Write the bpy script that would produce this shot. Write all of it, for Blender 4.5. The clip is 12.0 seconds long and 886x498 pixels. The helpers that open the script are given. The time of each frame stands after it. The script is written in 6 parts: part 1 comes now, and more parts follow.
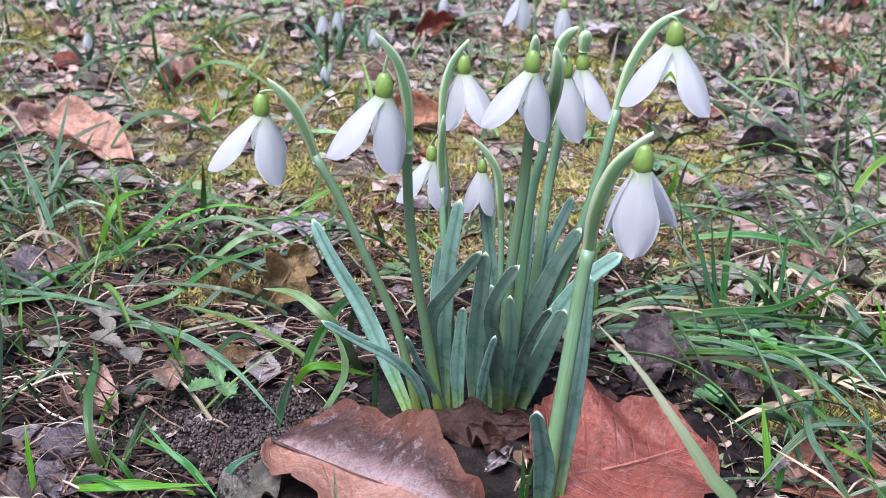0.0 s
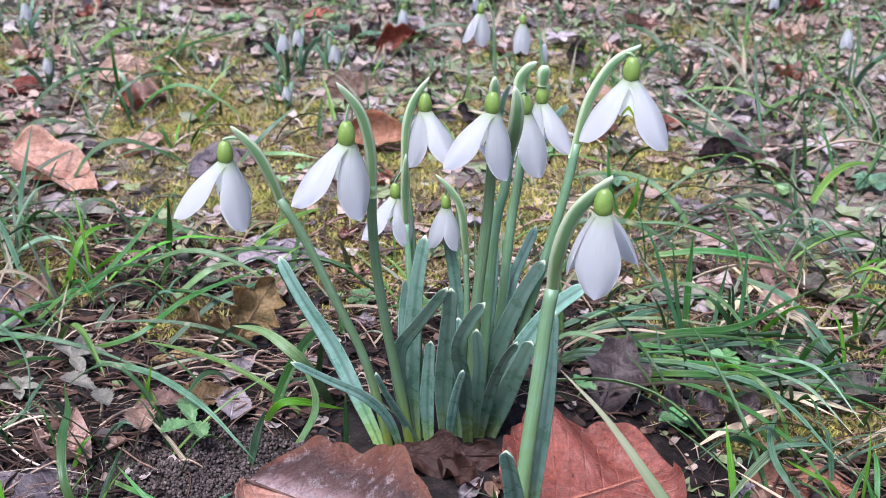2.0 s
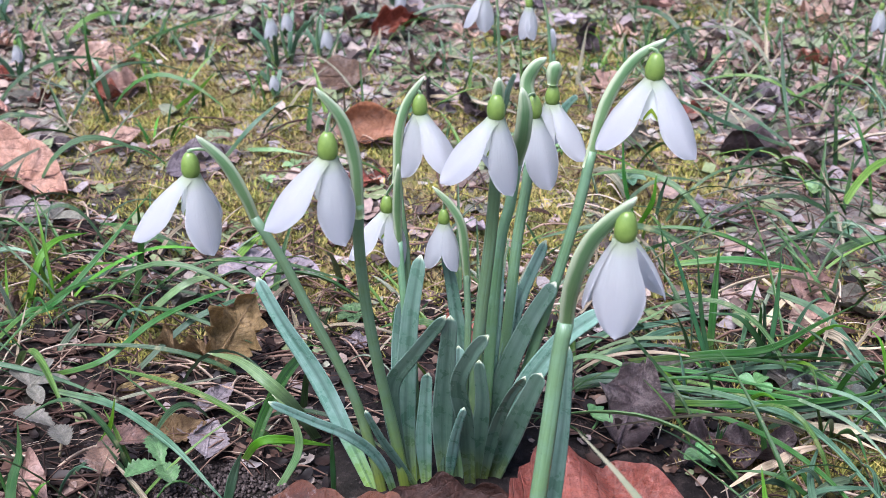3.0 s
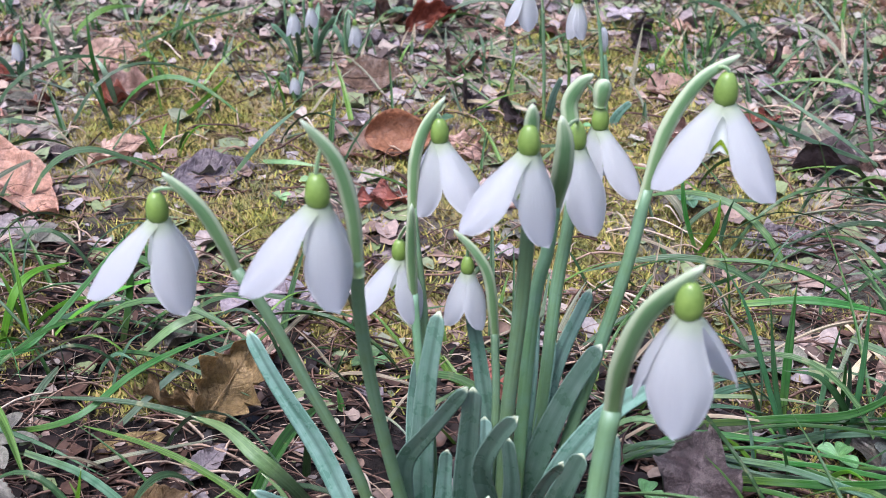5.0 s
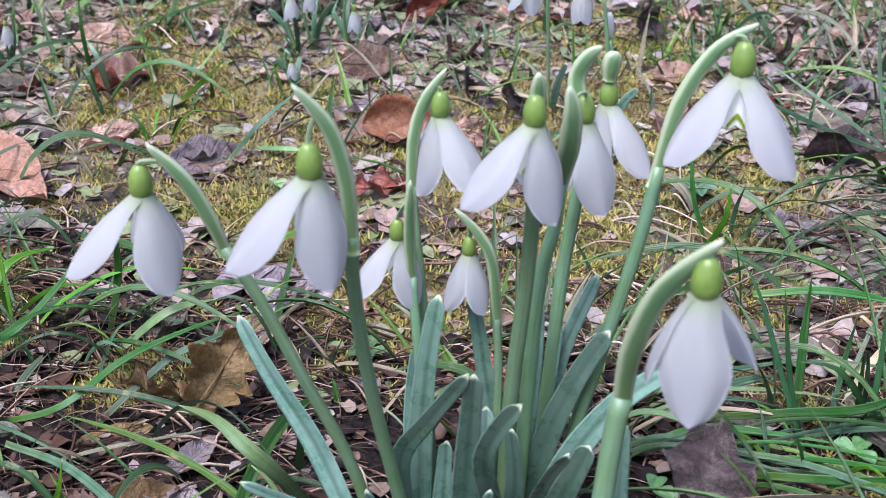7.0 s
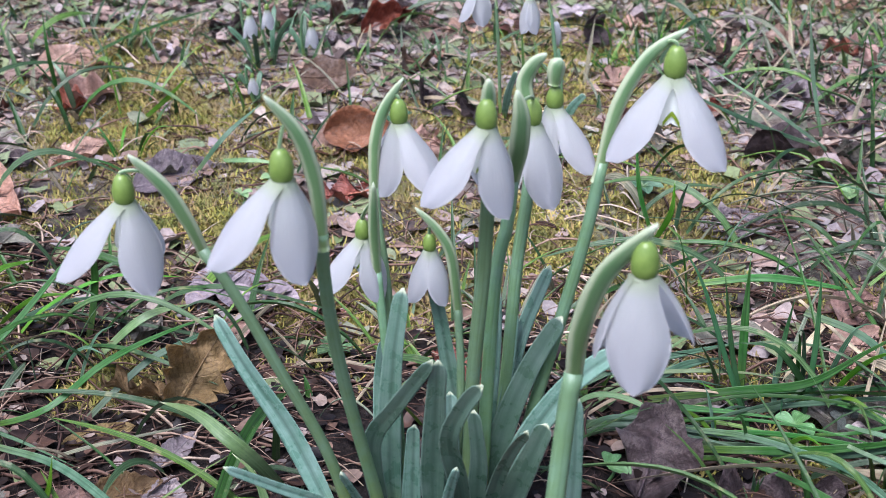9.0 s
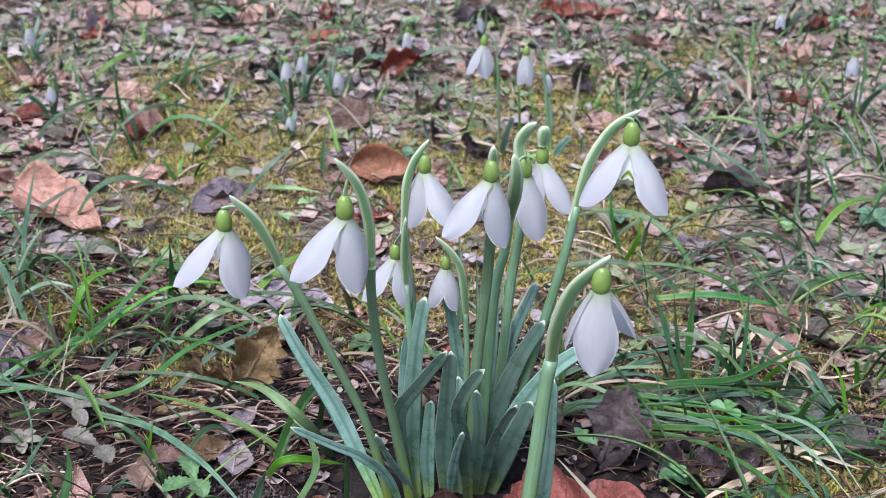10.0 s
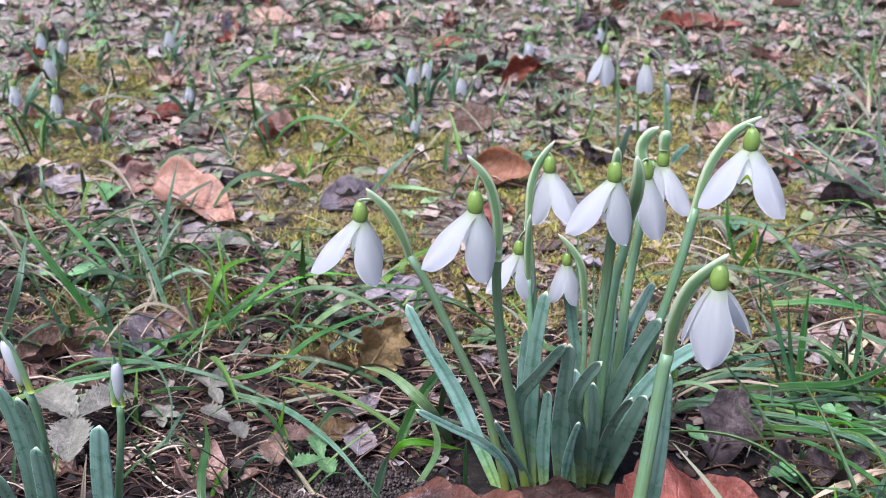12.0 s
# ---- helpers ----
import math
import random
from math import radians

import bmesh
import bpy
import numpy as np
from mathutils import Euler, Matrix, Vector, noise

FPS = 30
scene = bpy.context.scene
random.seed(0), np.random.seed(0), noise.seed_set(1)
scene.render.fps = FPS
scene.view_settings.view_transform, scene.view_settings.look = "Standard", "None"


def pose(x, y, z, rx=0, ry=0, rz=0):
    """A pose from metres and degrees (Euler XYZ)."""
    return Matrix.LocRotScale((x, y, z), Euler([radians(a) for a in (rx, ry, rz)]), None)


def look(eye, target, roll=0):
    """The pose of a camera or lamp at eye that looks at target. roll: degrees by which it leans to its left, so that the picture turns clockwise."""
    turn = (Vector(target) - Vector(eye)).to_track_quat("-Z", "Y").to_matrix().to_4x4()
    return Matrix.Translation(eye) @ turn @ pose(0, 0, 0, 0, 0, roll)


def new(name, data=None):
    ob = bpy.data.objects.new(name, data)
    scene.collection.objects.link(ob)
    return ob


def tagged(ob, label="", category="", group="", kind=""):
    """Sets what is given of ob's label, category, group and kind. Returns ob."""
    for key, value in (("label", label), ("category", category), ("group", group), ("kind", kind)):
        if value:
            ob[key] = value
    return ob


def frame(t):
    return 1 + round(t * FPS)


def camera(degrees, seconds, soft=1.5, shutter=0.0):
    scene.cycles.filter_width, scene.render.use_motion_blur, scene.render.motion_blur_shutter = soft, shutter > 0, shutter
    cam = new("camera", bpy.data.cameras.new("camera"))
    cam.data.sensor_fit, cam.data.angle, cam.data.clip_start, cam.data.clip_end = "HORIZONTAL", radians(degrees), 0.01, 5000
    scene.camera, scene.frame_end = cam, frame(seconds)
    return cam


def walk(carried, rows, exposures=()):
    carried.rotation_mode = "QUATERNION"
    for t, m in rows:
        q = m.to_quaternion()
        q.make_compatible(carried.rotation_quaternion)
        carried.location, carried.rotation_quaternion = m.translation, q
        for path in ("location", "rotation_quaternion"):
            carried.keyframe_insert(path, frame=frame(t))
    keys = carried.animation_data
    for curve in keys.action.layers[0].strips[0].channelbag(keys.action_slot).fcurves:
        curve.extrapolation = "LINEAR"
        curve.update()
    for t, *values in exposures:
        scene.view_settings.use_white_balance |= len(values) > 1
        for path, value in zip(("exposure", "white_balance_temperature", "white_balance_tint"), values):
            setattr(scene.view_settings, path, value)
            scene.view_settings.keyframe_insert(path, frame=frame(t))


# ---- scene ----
cam = camera(38.0, 12.0, soft=0.85)
cam.data.dof.use_dof = True
cam.data.dof.focus_distance = 0.366
cam.data.dof.aperture_fstop = 36.0
PATH = [
    (0.0, pose(0.0484, -0.3193, 0.2330, 61.89, -1.74, 9.38)),
    (0.5, pose(0.0419, -0.3171, 0.2349, 62.14, -1.70, 7.40)),
    (1.0, pose(0.0441, -0.3167, 0.2407, 61.85, -0.59, 6.50)),
    (1.5, pose(0.0437, -0.3175, 0.2490, 61.43, -0.77, 6.60)),
    (2.0, pose(0.0478, -0.3161, 0.2491, 61.19, -1.04, 7.30)),
    (2.5, pose(0.0470, -0.2863, 0.2453, 60.22, -0.69, 7.38)),
    (2.7, pose(0.0448, -0.2810, 0.2430, 60.14, -0.81, 7.20)),
    (4.3, pose(0.0432, -0.2174, 0.2238, 58.97, 0.05, 9.21)),
    (4.5, pose(0.0438, -0.2172, 0.2252, 59.07, 0.07, 9.25)),
    (5.0, pose(0.0432, -0.2132, 0.2241, 59.23, -0.05, 9.67)),
    (5.5, pose(0.0443, -0.2113, 0.2239, 59.27, 0.19, 9.75)),
    (6.0, pose(0.0452, -0.2087, 0.2208, 59.30, 0.19, 9.99)),
    (6.5, pose(0.0452, -0.2023, 0.2150, 59.19, 0.15, 10.15)),
    (6.7, pose(0.0434, -0.2034, 0.2146, 59.20, -0.13, 10.09)),
    (8.3, pose(0.0397, -0.1974, 0.1992, 60.19, 0.52, 7.86)),
    (8.5, pose(0.0428, -0.1939, 0.2040, 59.63, 1.16, 8.02)),
    (9.0, pose(0.0442, -0.2228, 0.2201, 59.88, 0.37, 7.36)),
    (9.5, pose(0.0504, -0.2971, 0.2570, 60.87, -0.47, 7.15)),
    (10.0, pose(0.0489, -0.3042, 0.2703, 60.33, -0.81, 7.67)),
    (10.5, pose(0.0495, -0.3071, 0.2770, 60.24, -0.40, 8.63)),
    (11.0, pose(0.0517, -0.3116, 0.2780, 60.24, -0.61, 10.17)),
    (11.5, pose(0.0564, -0.3184, 0.2762, 60.61, 0.14, 11.65)),
    (12.0, pose(0.0467, -0.3237, 0.2755, 60.76, 0.03, 12.63)),
]
EXPOSURE = [(0.0, 2.18, 5790, 19), (2.5, 2.13, 5790, 19), (4.5, 2.05, 5790, 19), (6.0, 1.98, 5790, 19), (8.5, 1.95, 5790, 19), (9.5, 1.90, 5790, 19), (10.5, 2.04, 5790, 19), (12.0, 2.08, 5790, 19)]
walk(cam, PATH, EXPOSURE)

# ---- world and light: a bright overcast day ----
world = bpy.data.worlds.new("overcast_sky")
scene.world = world
world.use_nodes = True
wn = world.node_tree.nodes
sky = wn.new("ShaderNodeTexSky")
sky.sky_type = "NISHITA"
sky.sun_disc = False
sky.sun_elevation = radians(70)
sky.sun_rotation = radians(222)
sky.air_density, sky.dust_density, sky.ozone_density = 1.0, 4.0, 1.0
wn["Background"].inputs["Strength"].default_value = 0.070
world.node_tree.links.new(sky.outputs["Color"], wn["Background"].inputs["Color"])
sun = new("sun", bpy.data.lights.new("sun", "SUN"))
sun.data.energy, sun.data.angle, sun.data.color = 1.74, radians(32), (0.97, 0.98, 1.0)
sun.matrix_world = look((-0.5, -0.75, 2.2), (0, 0.1, 0))


# ---- materials ----
class Nodes:
    """Short writing for one node material."""

    def __init__(self, name):
        self.mat = bpy.data.materials.new(name)
        self.mat.use_nodes = True
        self.tree = self.mat.node_tree
        self.bsdf = self.tree.nodes["Principled BSDF"]
        self.out = self.tree.nodes["Material Output"]

    def add(self, kind, **sets):
        n = self.tree.nodes.new(kind)
        for k, v in sets.items():
            n.inputs[k].default_value = v
        return n

    def link(self, a, b):
        self.tree.links.new(a, b)

    def noise(self, scale, detail=4.0, rough=0.6, vector=None):
        n = self.add("ShaderNodeTexNoise", Scale=scale, Detail=detail, Roughness=rough)
        if vector is not None:
            self.link(vector, n.inputs["Vector"])
        return n.outputs["Fac"]

    def place(self):
        return self.add("ShaderNodeTexCoord").outputs["Object"]

    def uv(self):
        return self.add("ShaderNodeTexCoord").outputs["UV"]

    def ramp(self, fac, stops):
        n = self.add("ShaderNodeValToRGB")
        els = n.color_ramp.elements
        while len(els) < len(stops):
            els.new(0.5)
        for e, (p, c) in zip(els, stops):
            e.position, e.color = p, (*c, 1.0)
        self.link(fac, n.inputs["Fac"])
        return n.outputs["Color"]

    def mix(self, fac, a, b, blend="MIX"):
        n = self.tree.nodes.new("ShaderNodeMix")
        n.data_type, n.blend_type = "RGBA", blend
        for key, v in ((0, fac), (6, a), (7, b)):
            if isinstance(v, (int, float)):
                n.inputs[key].default_value = v
            elif isinstance(v, tuple):
                n.inputs[key].default_value = (*v, 1.0)
            else:
                self.link(v, n.inputs[key])
        return n.outputs[2]

    def math(self, op, a, b=0.0, c=0.0):
        n = self.tree.nodes.new("ShaderNodeMath")
        n.operation = op
        for i, v in enumerate((a, b, c)):
            if isinstance(v, (int, float)):
                n.inputs[i].default_value = v
            else:
                self.link(v, n.inputs[i])
        return n.outputs[0]

    def remap(self, v, a, b, c=0.0, d=1.0):
        n = self.add("ShaderNodeMapRange", **{"From Min": a, "From Max": b, "To Min": c, "To Max": d})
        self.link(v, n.inputs["Value"])
        return n.outputs["Result"]

    def stretch(self, vector, sx, sy, sz=1.0):
        n = self.add("ShaderNodeMapping")
        n.inputs["Scale"].default_value = (sx, sy, sz)
        self.link(vector, n.inputs["Vector"])
        return n.outputs["Vector"]

    def split(self, vector):
        n = self.add("ShaderNodeSeparateXYZ")
        self.link(vector, n.inputs[0])
        return n.outputs

    def bump(self, height, strength, distance):
        n = self.add("ShaderNodeBump", Strength=strength, Distance=distance)
        self.link(height, n.inputs["Height"])
        self.link(n.outputs["Normal"], self.bsdf.inputs["Normal"])

    def finish(self, color, rough, translucent=0.0, spec=0.5):
        if isinstance(color, tuple):
            self.bsdf.inputs["Base Color"].default_value = (*color, 1.0)
        else:
            self.link(color, self.bsdf.inputs["Base Color"])
        if isinstance(rough, (int, float)):
            self.bsdf.inputs["Roughness"].default_value = rough
        else:
            self.link(rough, self.bsdf.inputs["Roughness"])
        self.bsdf.inputs["Specular IOR Level"].default_value = spec
        if translucent:
            t = self.add("ShaderNodeBsdfTranslucent")
            if isinstance(color, tuple):
                t.inputs["Color"].default_value = (*color, 1.0)
            else:
                self.link(color, t.inputs["Color"])
            m = self.add("ShaderNodeMixShader", Fac=translucent)
            self.link(self.bsdf.outputs[0], m.inputs[1])
            self.link(t.outputs[0], m.inputs[2])
            self.link(m.outputs[0], self.out.inputs["Surface"])
        return self.mat

    def island(self):
        return self.add("ShaderNodeNewGeometry").outputs["Random Per Island"]

    def chance(self):
        return self.add("ShaderNodeObjectInfo").outputs["Random"]


def petal_material():
    n = Nodes("snowdrop_petal")
    u = n.stretch(n.uv(), 26, 1.5)
    veins = n.noise(1.0, 2, 0.5, u)
    base = n.ramp(n.split(n.uv())[1], [(0.0, (0.56, 0.63, 0.43)), (0.18, (0.640, 0.648, 0.632)), (1.0, (0.652, 0.650, 0.672))])
    col = n.mix(n.remap(veins, 0.3, 0.7, 0.0, 0.10), base, (0.60, 0.61, 0.66))
    n.bump(veins, 0.35, 0.0006)
    return n.finish(col, 0.5, 0.52)


def inner_material():
    n = Nodes("snowdrop_inner_petal")
    veins = n.noise(1.0, 2, 0.5, n.stretch(n.uv(), 14, 1.5))
    col = n.mix(n.remap(veins, 0.3, 0.7, 0.0, 0.2), (0.84, 0.86, 0.82), (0.70, 0.78, 0.62))
    return n.finish(col, 0.5, 0.3)


def green_material(name, tip, mid, base, stripes=9.0, rough=0.42, pale_tip=0.0, translucent=0.12, blue=(0.20, 0.33, 0.31), keel=False, vary=0.15, spec=0.5, lined=0.7, vivid=1.10, streak=0.55):
    """Leaf green along the blade, from its base to its tip, with fine lengthwise lines and a waxy bloom."""
    n = Nodes(name)
    uv = n.uv()
    along = n.split(uv)[1]
    col = n.ramp(along, [(0.0, base), (0.32, mid), (1.0, tip)])
    lines = n.noise(1.0, 3, 0.6, n.stretch(uv, stripes * 4, 2.2))
    col = n.mix(n.remap(lines, 0.42, 0.60, lined, 0.0), col, tuple(0.50 * c for c in mid))
    # Pale streaks: light ribs, with the highlights along them painted in.
    col = n.mix(n.remap(lines, 0.56, 0.68, 0.0, streak), col, tuple(1.2 * c for c in blue))
    bloom = n.noise(160.0, 4, 0.65, n.place())
    col = n.mix(n.remap(bloom, 0.42, 0.7, 0.0, 0.55), col, blue)
    fleck = n.noise(900.0, 2, 0.5, n.place())
    col = n.mix(n.remap(fleck, 0.66, 0.75, 0.0, 0.35), col, (0.06, 0.10, 0.06))
    hue = n.add("ShaderNodeHueSaturation")
    n.link(n.remap(n.chance(), 0, 1, 0.485, 0.515), hue.inputs["Hue"])
    hue.inputs["Saturation"].default_value = vivid
    n.link(n.remap(n.chance(), 0, 1, 1 - vary, 1 + vary), hue.inputs["Value"])
    n.link(col, hue.inputs["Color"])
    col = hue.outputs[0]
    if pale_tip:
        col = n.mix(n.remap(along, 1.0 - pale_tip, 1.0 - 0.35 * pale_tip, 0.0, 0.85), col, (0.47, 0.49, 0.31))
    if keel:
        d = n.math("ABSOLUTE", n.math("SUBTRACT", n.math("FRACT", n.math("MULTIPLY", n.split(uv)[0], 2.0)), 0.5))
        col = n.mix(n.remap(d, 0.0, 0.11, 0.60, 0.0), col, tuple(0.50 * c for c in mid))
        col = n.mix(n.remap(d, 0.38, 0.48, 0.0, 0.40), col, tuple(1.25 * c for c in blue))
    n.bump(lines, 0.30, 0.0007)
    return n.finish(col, n.remap(bloom, 0.3, 0.7, rough - 0.06, rough + 0.14), translucent, spec=spec)


def spathe_material():
    """The sheath over a flower: a soft green channel between two pale papery margins, whitish at its tip."""
    n = Nodes("snowdrop_spathe")
    uv = n.uv()
    x, y, _ = n.split(uv)
    lines = n.noise(1.0, 3, 0.6, n.stretch(uv, 16, 2.0))
    col = n.ramp(y, [(0.0, (0.235, 0.320, 0.120)), (0.22, (0.160, 0.262, 0.105)), (0.75, (0.125, 0.230, 0.098)), (0.93, (0.230, 0.310, 0.175)), (1.0, (0.50, 0.53, 0.42))])
    col = n.mix(n.remap(lines, 0.45, 0.62, 0.35, 0.0), col, (0.085, 0.170, 0.070))
    d = n.math("ABSOLUTE", n.math("SUBTRACT", n.math("FRACT", n.math("MULTIPLY", x, 2.0)), 0.5))
    edge = n.math("ADD", d, n.math("MULTIPLY", n.math("SUBTRACT", n.noise(90.0, 3, 0.6, n.place()), 0.5), 0.25))
    col = n.mix(n.remap(edge, 0.14, 0.27, 0.0, 0.80), col, (0.430, 0.480, 0.310))
    n.bump(lines, 0.25, 0.0005)
    return n.finish(col, 0.45, 0.22, spec=0.4)


def ovary_material():
    n = Nodes("snowdrop_ovary")
    m = n.noise(500, 3, 0.6, n.place())
    col = n.ramp(m, [(0.3, (0.120, 0.192, 0.034)), (0.7, (0.180, 0.262, 0.054))])
    n.bump(m, 0.15, 0.0004)
    return n.finish(col, 0.38, 0.1)


def dead_material(name, light, dark, vein, rough=0.55, mould=0.25, lines=13.0, ribs=0.14, margin=0.0, half=None):
    """A withered leaf: blotches, side veins that run off the midrib, spots and greyed patches."""
    n = Nodes(name)
    uv = n.uv()
    x, y, _ = n.split(uv)
    side = n.math("ABSOLUTE", n.math("SUBTRACT", x, 0.5))
    run = n.math("MULTIPLY", n.math("SUBTRACT", y, n.math("MULTIPLY", side, 0.55)), lines)
    wob = n.noise(2.2, 2, 0.5, uv)
    run = n.math("ADD", run, n.math("MULTIPLY", wob, 0.9))
    tri = n.math("ABSOLUTE", n.math("SUBTRACT", n.math("FRACT", run), 0.5))
    veins = n.math("MAXIMUM", n.remap(tri, 0.0, 0.10, 0.8, 0.0), n.remap(side, 0.0, 0.018, 1.0, 0.0))
    blotch = n.noise(55.0, 5, 0.65, n.place())
    col = n.ramp(blotch, [(0.30, dark), (0.62, light)])
    grain = n.noise(700.0, 4, 0.7, n.place())
    col = n.mix(n.remap(grain, 0.35, 0.75, 0.0, 0.5), col, tuple(0.55 * c for c in dark))
    grey = n.noise(120.0, 10, 0.85, n.place())
    col = n.mix(n.remap(grey, 0.515, 0.58, 0.0, mould), col, (0.44, 0.36, 0.33))
    if margin:
        ends = n.math("MULTIPLY", n.math("ABSOLUTE", n.math("SUBTRACT", y, 0.5)), 0.9)
        rim = n.math("ADD", n.math("MAXIMUM", side, ends), n.math("MULTIPLY", n.math("SUBTRACT", blotch, 0.5), 0.5))
        col = n.mix(n.remap(rim, 0.30, 0.46, 0.0, margin), col, (0.17, 0.045, 0.026))
    cloud = n.noise(26.0, 3, 0.6, n.place())
    col = n.mix(n.remap(cloud, 0.48, 0.66, 0.0, 0.40), col, tuple(0.45 * c for c in dark))
    fleck = n.noise(420.0, 8, 0.85, n.place())
    col = n.mix(n.remap(fleck, 0.42, 0.52, 0.65, 0.0), col, tuple(0.6 * c for c in dark))
    col = n.mix(n.remap(fleck, 0.54, 0.66, 0.0, 0.5), col, tuple(1.25 * c for c in light))
    spots = n.noise(330.0, 2, 0.4, n.place())
    col = n.mix(n.remap(spots, 0.74, 0.79, 0.0, 0.8), col, (0.025, 0.018, 0.015))
    # Tilted half: its shade is put into the colour, with mauve, mould and rim tones.
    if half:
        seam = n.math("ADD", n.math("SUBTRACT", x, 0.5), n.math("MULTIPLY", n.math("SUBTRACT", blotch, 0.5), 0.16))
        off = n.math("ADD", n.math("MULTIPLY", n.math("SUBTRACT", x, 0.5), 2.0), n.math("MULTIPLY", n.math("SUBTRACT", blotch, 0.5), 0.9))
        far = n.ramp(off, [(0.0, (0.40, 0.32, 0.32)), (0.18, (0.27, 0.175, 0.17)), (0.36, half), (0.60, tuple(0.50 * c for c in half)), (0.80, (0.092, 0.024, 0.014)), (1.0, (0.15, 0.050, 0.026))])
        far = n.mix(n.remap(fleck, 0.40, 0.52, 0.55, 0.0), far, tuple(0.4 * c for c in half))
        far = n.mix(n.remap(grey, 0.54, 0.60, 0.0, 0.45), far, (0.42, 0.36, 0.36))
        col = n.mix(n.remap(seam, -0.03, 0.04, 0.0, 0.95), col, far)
    col = n.mix(n.math("MULTIPLY", veins, ribs), col, vein)
    hue = n.add("ShaderNodeHueSaturation")
    n.link(n.remap(n.chance(), 0, 1, 0.488, 0.512), hue.inputs["Hue"])
    n.link(n.remap(n.chance(), 0, 1, 0.75, 1.25), hue.inputs["Value"])
    n.link(col, hue.inputs["Color"])
    height = n.math("ADD", n.math("MULTIPLY", veins, -1.6 * ribs), n.math("MULTIPLY", grain, 0.5))
    height = n.math("ADD", height, n.math("MULTIPLY", n.noise(210.0, 4, 0.6, n.place()), 1.3))
    n.bump(height, 0.85, 0.0012)
    return n.finish(hue.outputs[0], n.remap(grain, 0.3, 0.7, rough - 0.1, rough + 0.15), 0.06, spec=0.38)


def soil_material():
    n = Nodes("leaf_mould_soil")
    p = n.place()
    big = n.noise(26.0, 5, 0.65, p)
    mid = n.noise(190.0, 6, 0.7, p)
    fine = n.noise(1100.0, 4, 0.7, p)
    col = n.ramp(mid, [(0.30, (0.004, 0.003, 0.0026)), (0.50, (0.012, 0.009, 0.008)), (0.74, (0.055, 0.040, 0.034))])
    col = n.mix(n.remap(big, 0.48, 0.66, 0.0, 0.3), col, (0.055, 0.041, 0.036))
    col = n.mix(n.remap(fine, 0.58, 0.72, 0.0, 0.35), col, (0.13, 0.10, 0.09))
    cover = n.add("ShaderNodeAttribute")
    cover.attribute_name = "leaf_mould"
    pulp = n.ramp(n.noise(150.0, 6, 0.75, p), [(0.30, (0.062, 0.046, 0.039)), (0.44, (0.235, 0.185, 0.157)), (0.56, (0.381, 0.319, 0.286)), (0.70, (0.515, 0.454, 0.409))])
    col = n.mix(cover.outputs["Fac"], col, pulp)
    tint = n.noise(75.0, 4, 0.7, p)
    col = n.mix(n.math("MULTIPLY", cover.outputs["Fac"], n.remap(tint, 0.48, 0.60, 0.0, 0.75)), col, n.ramp(mid, [(0.35, (0.09, 0.115, 0.05)), (0.65, (0.32, 0.365, 0.22))]))
    at = n.add("ShaderNodeAttribute")
    at.attribute_name = "moss"
    speck = n.ramp(n.noise(420.0, 4, 0.7, p), [(0.32, (0.05, 0.050, 0.014)), (0.52, (0.22, 0.205, 0.045)), (0.72, (0.40, 0.355, 0.10))])
    edge = n.math("ADD", at.outputs["Fac"], n.math("MULTIPLY", n.math("SUBTRACT", mid, 0.5), 1.2))
    col = n.mix(n.remap(edge, 0.35, 0.7, 0.0, 0.9), col, speck)
    far = n.tree.nodes.new("ShaderNodeVectorMath")
    far.operation = "LENGTH"
    n.link(p, far.inputs[0])
    reach = far.outputs["Value"]
    turf = n.remap(n.noise(1.7, 6, 0.65, p), 0.40, 0.60, 0.1, 0.9)
    rim = n.add("ShaderNodeAttribute")
    rim.attribute_name = "turf"
    away = n.math("ADD", n.math("MULTIPLY", rim.outputs["Fac"], 0.75), n.remap(reach, 0.7, 1.3, 0.0, 0.25))
    green = n.ramp(n.noise(60.0, 6, 0.7, p), [(0.35, (0.026, 0.04, 0.012)), (0.55, (0.080, 0.105, 0.040)), (0.72, (0.15, 0.165, 0.080))])
    old = n.ramp(n.noise(45.0, 6, 0.75, p), [(0.35, (0.032, 0.025, 0.019)), (0.52, (0.105, 0.082, 0.063)), (0.70, (0.20, 0.165, 0.130))])
    col = n.mix(n.math("MULTIPLY", away, 0.85), col, old)
    col = n.mix(n.math("MULTIPLY", turf, away), col, green)
    n.bump(n.math("ADD", mid, n.math("MULTIPLY", fine, 0.5)), 0.9, 0.004)
    return n.finish(col, n.remap(fine, 0.3, 0.7, 0.75, 1.0), spec=0.15)


def island_material(name, stops, rough=0.6, translucent=0.0, grain=600.0):
    """Many small loose pieces, each with a colour of its own."""
    n = Nodes(name)
    col = n.ramp(n.island(), stops)
    g = n.noise(grain, 4, 0.7, n.place())
    col = n.mix(n.remap(g, 0.35, 0.7, 0.0, 0.5), col, tuple(0.5 * c for c in stops[0][1]))
    n.bump(g, 0.4, 0.0006)
    return n.finish(col, rough, translucent, spec=0.2)


def stalk_material():
    """Dry stalks, each with a brown of its own."""
    n = Nodes("dry_stalk")
    col = n.ramp(n.chance(), [(0.0, (0.030, 0.016, 0.012)), (0.45, (0.095, 0.050, 0.036)), (0.75, (0.22, 0.135, 0.095)), (0.92, (0.38, 0.28, 0.20)), (1.0, (0.50, 0.40, 0.30))])
    g = n.noise(900.0, 3, 0.7, n.place())
    col = n.mix(n.remap(g, 0.40, 0.70, 0.0, 0.5), col, (0.03, 0.018, 0.014))
    n.bump(g, 0.4, 0.0004)
    return n.finish(col, 0.65, spec=0.2)


